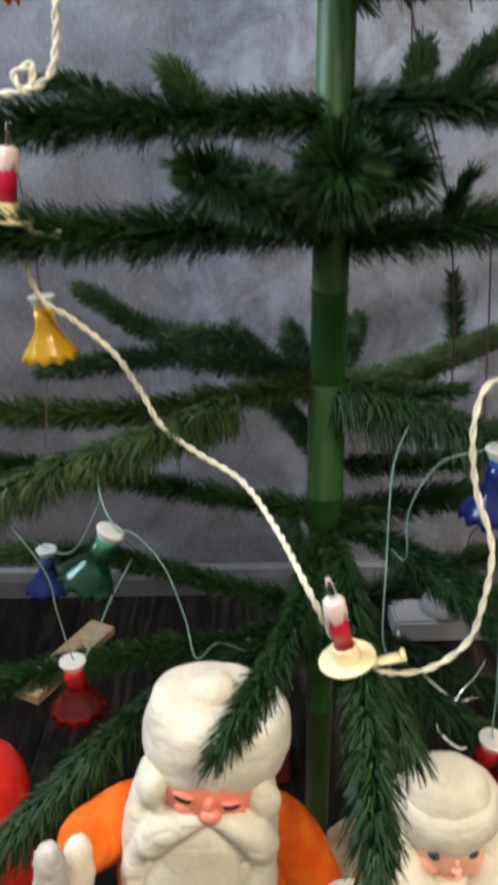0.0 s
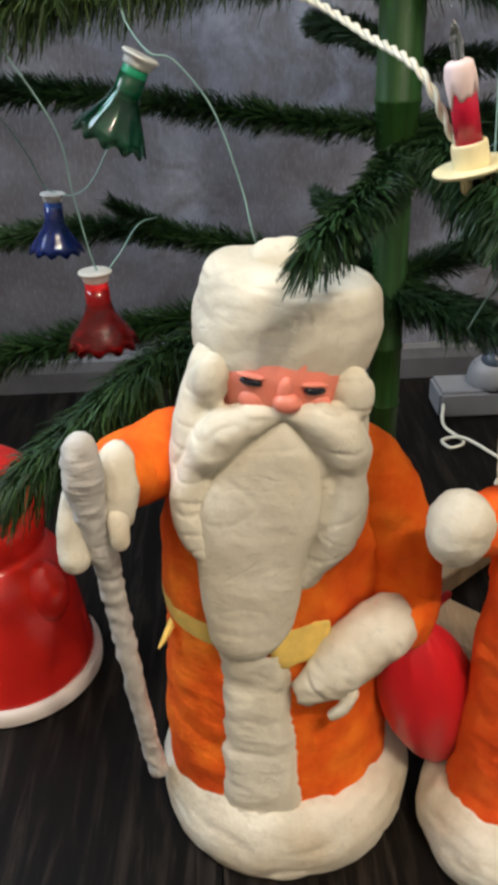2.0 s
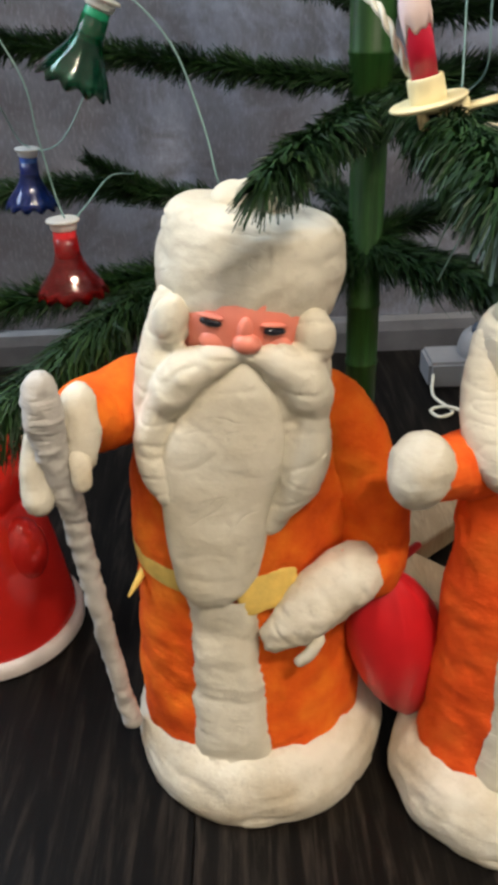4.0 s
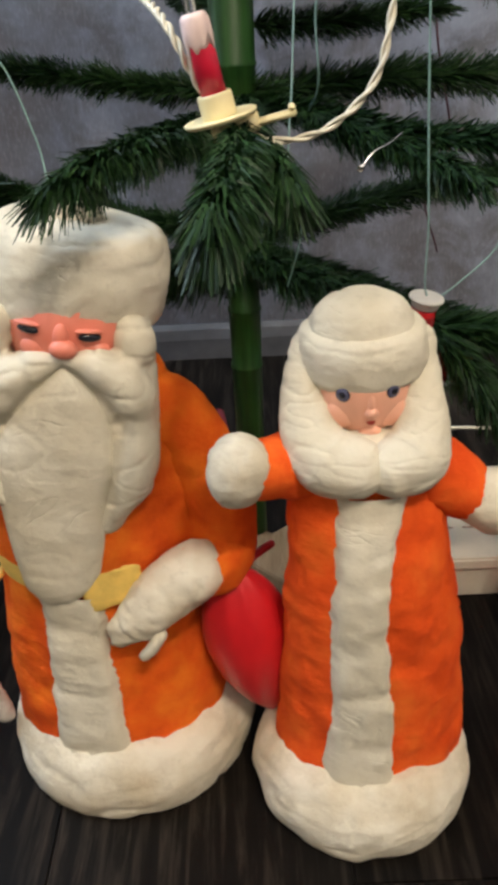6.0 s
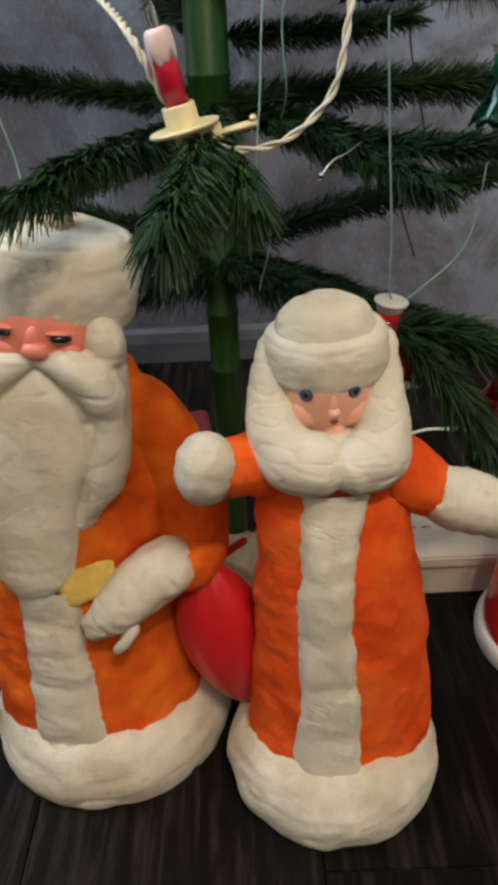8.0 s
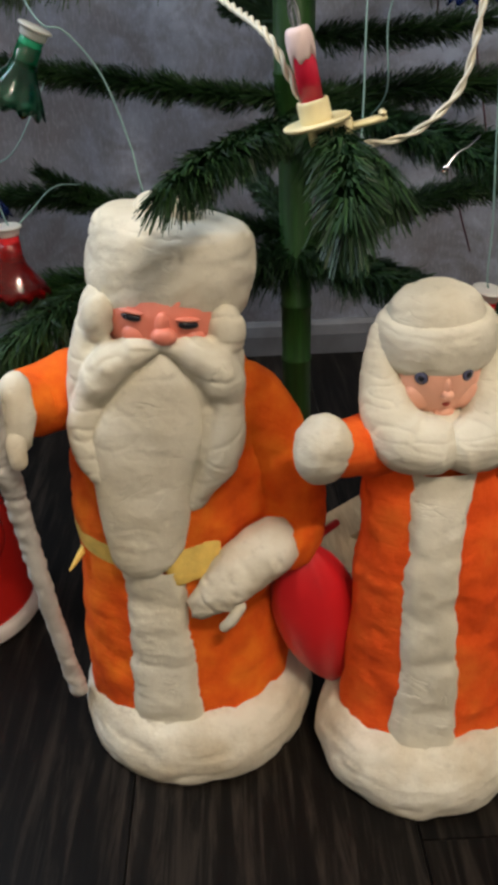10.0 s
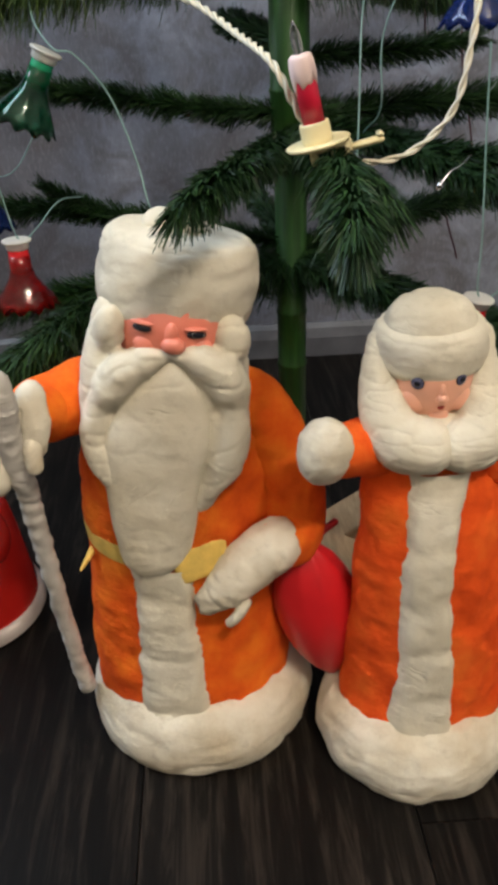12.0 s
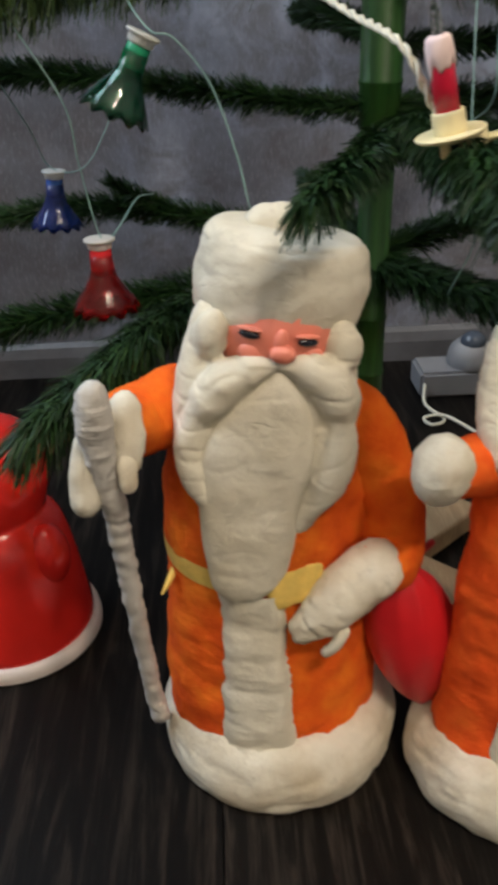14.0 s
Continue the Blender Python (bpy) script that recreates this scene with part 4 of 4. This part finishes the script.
    # arms held out, with mittens
    crumple(tube(bm, [(0.112, 0.424, 0.245), (0.090, 0.415, 0.250), (0.073, 0.405, 0.254)], [0.0195, 0.0190, 0.0165], 28, COAT, 8), 0.0015, 55)
    pressed(bm, lambda o: ball(o, (0.0632, 0.4000, 0.2575), (0.0170, 0.0170, 0.0212), (0, 8, -25), TRIM, 40, 26), TRIM, 0.0013, 60)
    crumple(tube(bm, [(0.150, 0.426, 0.250), (0.172, 0.422, 0.238), (0.194, 0.418, 0.224)], [0.0190, 0.0205, 0.0165], 28, COAT, 8), 0.0015, 55)
    pressed(bm, lambda o: tube(o, [(0.1930, 0.418, 0.2245), (0.2060, 0.416, 0.2200), (0.2200, 0.414, 0.2150), (0.2340, 0.412, 0.2070), (0.2430, 0.411, 0.2020)], [0.0172, 0.0185, 0.0180, 0.0135, 0.0085], 30, TRIM, 9), TRIM, 0.0015, 62, 1.0, 0.9)
    ob = part("snow_girl_doll", bm, [M_CREAM, M_TRIM, M_ORANGE_RED, M_SKIN_PALE, M_LIP, M_BROW, M_IRIS, M_PUPIL])
    return tagged(ob, "cotton snow-girl doll in orange-red coat with cream hat and scarf", "doll")


girl_doll()


def red_toy(x, y, s=1.0):
    """A hollow red plastic toy figure, round above, bell-shaped below, on a milky rim."""
    bm = bmesh.new()
    body = smooth_profile([(0.058, 0.006), (0.0625, 0.012), (0.0605, 0.035), (0.055, 0.075), (0.0495, 0.100), (0.0425, 0.112), (0.0385, 0.118), (0.0415, 0.128), (0.0445, 0.145), (0.0425, 0.163), (0.035, 0.178), (0.020, 0.1875), (0.003, 0.190)], 6)
    lathe(bm, 0, 0, body, 64, 0)
    for a in (-60, 60):
        w = radians(a)
        ball(bm, (0.047 * math.sin(w), -0.047 * math.cos(w), 0.088), (0.016, 0.016, 0.026), (0, 0, 0), 0)
    lathe(bm, 0, 0, smooth_profile([(0.052, 0.0), (0.0660, 0.0), (0.0680, 0.004), (0.0672, 0.010), (0.0635, 0.013), (0.052, 0.012)], 4), 64, 1)
    bmesh.ops.transform(bm, matrix=Matrix.Translation((x, y, 0)) @ Matrix.Diagonal((s, s, s, 1)), verts=bm.verts)
    return part("plastic_toy_figure", bm, [M_TOY, M_RIM])


tagged(red_toy(-0.2440, 0.592, 1.08), "glossy red hollow plastic toy figure on a milky rim", "toy", group="red plastic toys")
tagged(red_toy(0.345, 0.530, 1.15), "red plastic toy figure beside the cream box", "toy", group="red plastic toys")

# ---- lights on the tree, cords and small things ----
def candle_light(x, y, z, tilt, size=1.0):
    """A plastic candle lamp in a clip: cup, plate, lever, crimson tube with painted drips, glass bulb."""
    ob = empty("candle_light", x, y, z)
    m = pose(0, 0, 0, 0, tilt, 0) @ Matrix.Scale(size, 4)

    def done(name, bm, mat, parent, label=""):
        bmesh.ops.transform(bm, matrix=m, verts=bm.verts)
        return part(name, bm, mat, parent, label)
    bm = bmesh.new()
    lathe(bm, 0, 0, smooth_profile([(0.004, 0.0), (0.0085, 0.0003), (0.0088, 0.006), (0.0085, 0.0115), (0.0068, 0.0118), (0.0062, 0.011)], 4), 36)
    cup = done("cup", bm, M_IVORY, ob, "ivory plastic cup")
    bm = bmesh.new()
    lathe(bm, 0, 0, smooth_profile([(0.003, -0.0022), (0.0155, -0.0016), (0.0185, -0.0002), (0.0182, 0.0012), (0.0150, 0.0008), (0.003, 0.0006)], 4), 48)
    done("drip_plate", bm, M_IVORY, ob)
    bm = bmesh.new()
    box(bm, (-0.006, -0.004, -0.012), (-0.0015, 0.004, 0.0), 0.0007)
    box(bm, (0.004, -0.0045, -0.010), (0.0185, 0.0045, -0.001), 0.001)
    box(bm, (-0.002, -0.003, -0.0055), (0.006, 0.003, 0.0), 0.0006)
    done("clip", bm, M_IVORY, ob)
    bm = bmesh.new()
    box(bm, (0.014, -0.0042, -0.0085), (0.037, 0.0042, -0.0052), 0.0008)
    box(bm, (0.0335, -0.0042, -0.0056), (0.037, 0.0042, -0.0028), 0.0007)
    done("lever", bm, M_IVORY, ob)
    bm = bmesh.new()
    lathe(bm, 0, 0, [(0.0063, 0.010), (0.0064, 0.030), (0.0062, 0.0460), (0.005, 0.0465)], 32)
    done("candle_tube", bm, M_CANDLE, ob, "crimson plastic candle")
    bm = bmesh.new()
    rings, seg = [], 40
    for k in range(9):
        f = k / 8
        ring = []
        for i in range(seg):
            a = 2 * math.pi * i / seg
            low = 0.0335 + 0.0045 * math.sin(3 * a + 0.6) * math.sin(a * 2 + 1) + 0.0025 * math.sin(7 * a)
            z = low + (0.0478 - low) * f
            r = 0.0066 + 0.0008 * math.sin(math.pi * min(1, f * 1.2)) - (0.0016 if k == 8 else 0)
            ring.append(bm.verts.new((r * math.cos(a), r * math.sin(a), z)))
        rings.append(ring)
    skin(bm, rings)
    done("drip_paint", bm, M_DRIP, ob, "pinkish white painted wax drips")
    bm = bmesh.new()
    lathe(bm, 0, 0, smooth_profile([(0.0022, 0.0465), (0.0028, 0.050), (0.0029, 0.056), (0.0019, 0.061), (0.0004, 0.0645)], 5), 20)
    bulb = done("bulb", bm, M_GLASS, ob, "clear unlit glass bulb")
    bm = bmesh.new()
    for dx in (-0.0008, 0.0008):
        tube(bm, [(dx, 0, 0.0475), (dx * 1.2, 0, 0.0535), (dx * 0.4, 0, 0.0575)], [0.00022, 0.00022], 6, 0, 3)
    done("filament", bm, M_TINSEL, bulb)
    return tagged(ob, "ivory clip candle light with crimson candle and white drips", "string light", group="candle lights")


candle_light(0.0630, 0.4390, 0.4240, -13, 0.93)
candle_light(-0.1490, 0.5939, 0.6609, 8, 0.95)


def bell_light(x, y, z, turn, tint, socket, word, size=1.0, open_=1.0):
    """A translucent flower-bell lamp: milky cap, socket and scalloped shade, with its rim down."""
    ob = empty("bell_light", x, y, z)
    m = pose(0, 0, 0, *turn) @ Matrix.Diagonal((size, size, size, 1))

    def done(name, bm, mat, parent, label=""):
        bmesh.ops.transform(bm, matrix=m, verts=bm.verts)
        return part(name, bm, mat, parent, label)
    bm = bmesh.new()
    lathe(bm, 0, 0, smooth_profile([(0.002, 0.0062), (0.0085, 0.006), (0.0092, 0.0045), (0.0075, 0.0035), (0.0068, 0.0), (0.002, -0.0005)], 4), 28)
    done("cap", bm, M_CAP, ob, "milky plastic cap")
    bm = bmesh.new()
    lathe(bm, 0, 0, [(0.0058, 0.001), (0.0064, -0.001), (0.0064, -0.014), (0.0055, -0.0155)], 26)
    done("socket", bm, socket, ob)
    bm = bmesh.new()
    seg, rings = 72, []
    prof = [(0.0068, -0.004), (0.0070, -0.012), (0.0085, -0.018), (0.0125, -0.0245), (0.0175 * open_, -0.031), (0.0205 * open_, -0.0365)]
    for inner in (0, 1):
        rows = []
        for k, (r, zz) in enumerate(prof):
            f = k / (len(prof) - 1)
            ring = []
            for i in range(seg):
                a = 2 * math.pi * i / seg
                rr = r * (1 + 0.045 * f * math.cos(12 * a)) - 0.0007 * inner
                ring.append(bm.verts.new((rr * math.cos(a), rr * math.sin(a), zz - 0.0015 * f ** 3 * math.cos(12 * a))))
            rows.append(ring)
        rings += rows if not inner else rows[::-1]
    rings.append(rings[0])
    for a, b in zip(rings, rings[1:]):
        for i in range(seg):
            j = (i + 1) % seg
            bm.faces.new((a[i], a[j], b[j], b[i]))
    done("shade", bm, tint, ob, word + " translucent scalloped shade")
    return tagged(ob, word + " translucent plastic bell light hanging on thin wire", "string light", group="bell lights")


bell_light(-0.1240, 0.525, 0.3525, (0, 0, 0), M_RED_T, M_RED_S, "red", 1.04, 1.0)
bell_light(-0.0890, 0.519, 0.4640, (0, 27, 0), M_GREEN_T, M_GREEN_S, "green", 1.05, 0.95)
bell_light(-0.1690, 0.6520, 0.3715, (0, 4, 0), M_BLUE_T, M_BLUE_S, "blue", 0.95)
bell_light(-0.1380, 0.6150, 0.5990, (0, -3, 0), M_YELLOW_T, M_YELLOW_S, "yellow", 1.05)
bell_light(0.1700, 0.5243, 0.5150, (0, 0, 0), M_BLUE_T, M_BLUE_S, "blue", 1.15)
bell_light(0.1735, 0.4840, 0.3110, (6, 8, 0), M_RED_T, M_RED_S, "red", 1.1)
bell_light(0.2498, 0.5577, 0.4415, (0, -4, 0), M_GREEN_T, M_GREEN_S, "green", 1.05)


def cord_thing(name, points, radius, pitch, material, label):
    bm = bmesh.new()
    twisted(bm, points, radius, pitch)
    return tagged(part(name, bm, material), label, "cable")


cord_thing("power_cable", [(0.0710, 0.441, 0.4185), (0.0555, 0.4440, 0.4351), (0.0405, 0.4548, 0.4624), (0.0243, 0.5029, 0.4751), (0.0020, 0.5457, 0.4901), (-0.0284, 0.5671, 0.5022), (-0.0542, 0.5778, 0.5187), (-0.0689, 0.5832, 0.5444), (-0.0868, 0.5885, 0.5712), (-0.1151, 0.5971, 0.5934), (-0.1363, 0.6013, 0.6083), (-0.1472, 0.596, 0.6519)],
           0.0012, 0.019, M_CORD, "twisted ivory cord between the candle lights")
cord_thing("power_cable", [(0.0748, 0.4408, 0.4163), (0.0916, 0.4387, 0.4129), (0.1132, 0.4366, 0.4184), (0.1328, 0.4366, 0.4364), (0.1397, 0.4376, 0.462), (0.1433, 0.444, 0.496), (0.1336, 0.4548, 0.53), (0.1308, 0.4601, 0.5662), (0.1425, 0.4708, 0.5866), (0.179, 0.4815, 0.5813), (0.2452, 0.4922, 0.5763)],
           0.00105, 0.026, M_CORD, "twisted ivory cord looping from the candle clip")


cord_thing("power_cable", [(-0.0959, 0.5992, 0.8379), (-0.1023, 0.5885, 0.792), (-0.1056, 0.5885, 0.7611), (-0.1111, 0.5864, 0.7456), (-0.1255, 0.5864, 0.7378), (-0.1322, 0.5885, 0.7465), (-0.1211, 0.5906, 0.7521), (-0.1255, 0.5885, 0.7388), (-0.1433, 0.5885, 0.7365), (-0.1677, 0.5885, 0.7386)],
           0.0013, 0.02, M_CORD, "ivory cord knotted round an upper branch")
bell_light(-0.1323, 0.5992, 0.8323, (10, 25, 0), M_ORANGE_T, M_ORANGE_S, "orange", 1.1)


def thin_wire(points, material=None, radius=0.00052, label="thin teal wire of the bell lights", by=(0, 0, 0)):
    points = [tuple(a + b for a, b in zip(p, by)) for p in points]
    return tagged(wire("light_wire", points, radius, material or M_WIRE), label, "cable")


thin_wire([(-0.1793, 0.535, 0.4823), (-0.15, 0.5329, 0.4314), (-0.1449, 0.5339, 0.3955), (-0.1371, 0.535, 0.3526), (-0.1274, 0.5457, 0.3560), (-0.1190, 0.6000, 0.3620), (-0.1140, 0.6800, 0.3475)], by=(0.0147, -0.010, 0.0058))
thin_wire([(-0.1173, 0.551, 0.4956), (-0.1117, 0.5297, 0.482), (-0.1001, 0.5136, 0.469), (-0.0884, 0.5125, 0.4654), (-0.070, 0.5082, 0.4428), (-0.057, 0.5008, 0.406), (-0.0500, 0.4960, 0.3760), (-0.0380, 0.5564, 0.3425), (-0.0150, 0.5992, 0.3004)], by=(0.0181, 0.0054, 0.001))
thin_wire([(-0.1962, 0.535, 0.481), (-0.1857, 0.6206, 0.418), (-0.18, 0.6548, 0.3842), (-0.151, 0.642, 0.3884), (-0.1250, 0.6700, 0.4330)], by=(0.0098, -0.0028, -0.0052))
thin_wire([(-0.1533, 0.6056, 0.7162), (-0.1488, 0.6067, 0.6607), (-0.1477, 0.6152, 0.6105), (-0.1487, 0.6099, 0.5602), (-0.151, 0.5885, 0.5042)], M_WIRE_RED, by=(0.0097, 0, -0.006))
thin_wire([(0.1663, 0.4762, 0.4684), (0.1686, 0.474, 0.4147), (0.1719, 0.4729, 0.361), (0.1738, 0.4719, 0.3193), (0.1969, 0.4815, 0.3265), (0.2238, 0.5029, 0.3445), (0.2403, 0.535, 0.3819), (0.2479, 0.5457, 0.4494)], by=(0.0009, 0.012, -0.0025))
thin_wire([(0.128, 0.603, 0.513), (0.112, 0.575, 0.495), (0.1057, 0.5564, 0.4755), (0.1018, 0.535, 0.427), (0.098, 0.5136, 0.384), (0.105, 0.5136, 0.3518), (0.0976, 0.535, 0.3093)])
thin_wire([(0.1652, 0.5243, 0.6199), (0.1669, 0.5243, 0.5752), (0.1675, 0.5243, 0.527), (0.1342, 0.535, 0.5075), (0.1165, 0.5404, 0.4698), (0.1178, 0.5457, 0.4269), (0.1165, 0.595, 0.4050)])
thin_wire([(0.2165, 0.749, 0.6171), (0.223, 0.749, 0.529), (0.2289, 0.749, 0.4376), (0.2486, 0.7597, 0.3517), (0.2317, 0.7704, 0.3093), (0.2467, 0.7704, 0.2557)], M_WIRE_RED, 0.0009, "dark maroon wire hanging behind the tree")
thin_wire([(0.1223, 0.7062, 0.8144), (0.1339, 0.6955, 0.7601), (0.1402, 0.6741, 0.7167), (0.1572, 0.6741, 0.6619), (0.1797, 0.7062, 0.5623), (0.1919, 0.7383, 0.4595)], M_WIRE_RED, 0.0008, "dark maroon wire hanging behind the tree")
thin_wire([(0.1279, 0.7062, 0.8035), (0.1308, 0.6955, 0.7491), (0.1347, 0.6741, 0.7167), (0.1628, 0.6741, 0.6509)], M_WIRE_RED, 0.0008, "dark maroon wire hanging behind the tree")


bell_light(0.264, 0.520, 0.262, (0, 6, 0), M_RED_T, M_RED_S, "red", 1.35)
thin_wire([(0.275, 0.505, 0.32), (0.266, 0.515, 0.295), (0.2645, 0.520, 0.268)])


def tinsel_bit(points):
    bm = bmesh.new()
    tube(bm, points, [0.0007, 0.0005], 5, 0, 6)
    ball(bm, points[0], (0.0016, 0.0012, 0.0022), (20, 30, 0), 0, 8, 6)
    return tagged(part("tinsel_scrap", bm, M_TINSEL), "scrap of silver foil tinsel caught on the needles", "tinsel")


tinsel_bit([(0.1269, 0.428, 0.401), (0.1334, 0.4323, 0.4073), (0.1409, 0.4387, 0.4094), (0.1494, 0.4494, 0.4126)])


def card_box(x0, y0, x1, y1, h):
    """A flat cream box with a lid and a line of faded print."""
    ob = empty("card_box", x0, y0, 0)
    w, d = x1 - x0, y1 - y0
    bm = bmesh.new()
    box(bm, (0.003, 0.003, 0), (w - 0.003, d - 0.003, h - 0.006), 0.001)
    part("body", bm, M_BOX, ob, smooth=False)
    bm = bmesh.new()
    box(bm, (0, 0, h - 0.012), (w, d, h), 0.002)
    lid = part("lid", bm, M_BOX, ob, smooth=False)
    for k in range(7):
        bm = bmesh.new()
        box(bm, (0.012 + 0.016 * k, 0.045, h + 0.0004), (0.012 + 0.016 * k + (0.011, 0.007, 0.012, 0.009)[k % 4], 0.047, h + 0.0008))
        part("print_bar", bm, M_PRINT, lid, "bar of faded brown print", smooth=False)
    return tagged(ob, "flat cream cardboard box with faded print lying on the floor", "box")


card_box(0.212, 0.590, 0.50, 0.74, 0.042)


def adapter():
    """A pale plastic socket block by the wall with a looping cord."""
    ob = empty("socket_block", 0.258, 1.035, 0)
    bm = bmesh.new()
    box(bm, (-0.045, -0.03, 0), (0.095, 0.03, 0.036), 0.004)
    part("housing", bm, M_ADAPTER, ob, smooth=False)
    bm = bmesh.new()
    lathe(bm, 0.028, 0.0, smooth_profile([(0.030, 0.035), (0.031, 0.045), (0.027, 0.060), (0.017, 0.070), (0.015, 0.071)], 4), 32)
    plug = part("plug", bm, M_ADAPTER, ob, "rounded grey plug")
    bm = bmesh.new()
    ball(bm, (0.028, -0.006, 0.070), (0.017, 0.016, 0.014))
    part("knob", bm, M_KNOB, plug, "dark blue-grey glossy knob")
    bm = bmesh.new()
    tube(bm, [(-0.040, -0.03, 0.02), (-0.045, -0.06, 0.006), (-0.03, -0.10, 0.004), (-0.05, -0.115, 0.005), (-0.055, -0.095, 0.005), (-0.03, -0.10, 0.009), (0.0, -0.14, 0.004), (0.03, -0.2, 0.004), (0.0, -0.24, 0.004), (-0.02, -0.2, 0.005), (0.03, -0.16, 0.01), (0.10, -0.15, 0.004)], [0.0021, 0.0021], 10, 0, 8)
    part("cord", bm, M_CORD, ob, "white plastic cord in loose loops")
    return tagged(ob, "white-grey plastic socket block with looped cord on the floor", "socket")


adapter()


def red_box():
    bm = bmesh.new()
    box(bm, (-0.04, -0.03, 0), (0.04, 0.03, 0.085), 0.002)
    ob = part("gift_box", bm, M_DARK_RED, smooth=False)
    ob.matrix_world = pose(0.005, 0.775, 0, 0, 0, 8)
    return tagged(ob, "small dark red card box standing behind the dolls", "box")


red_box()


def wooden_slat():
    bm = bmesh.new()
    box(bm, (-0.085, -0.021, 0), (0.085, 0.021, 0.014), 0.001)
    ob = part("wooden_slat", bm, M_WOOD, smooth=False)
    ob.matrix_world = pose(-0.252, 0.972, 0, 0, 0, 62)
    return tagged(ob, "raw pine slat lying on the dark floor", "plank")


wooden_slat()

lay_floor()
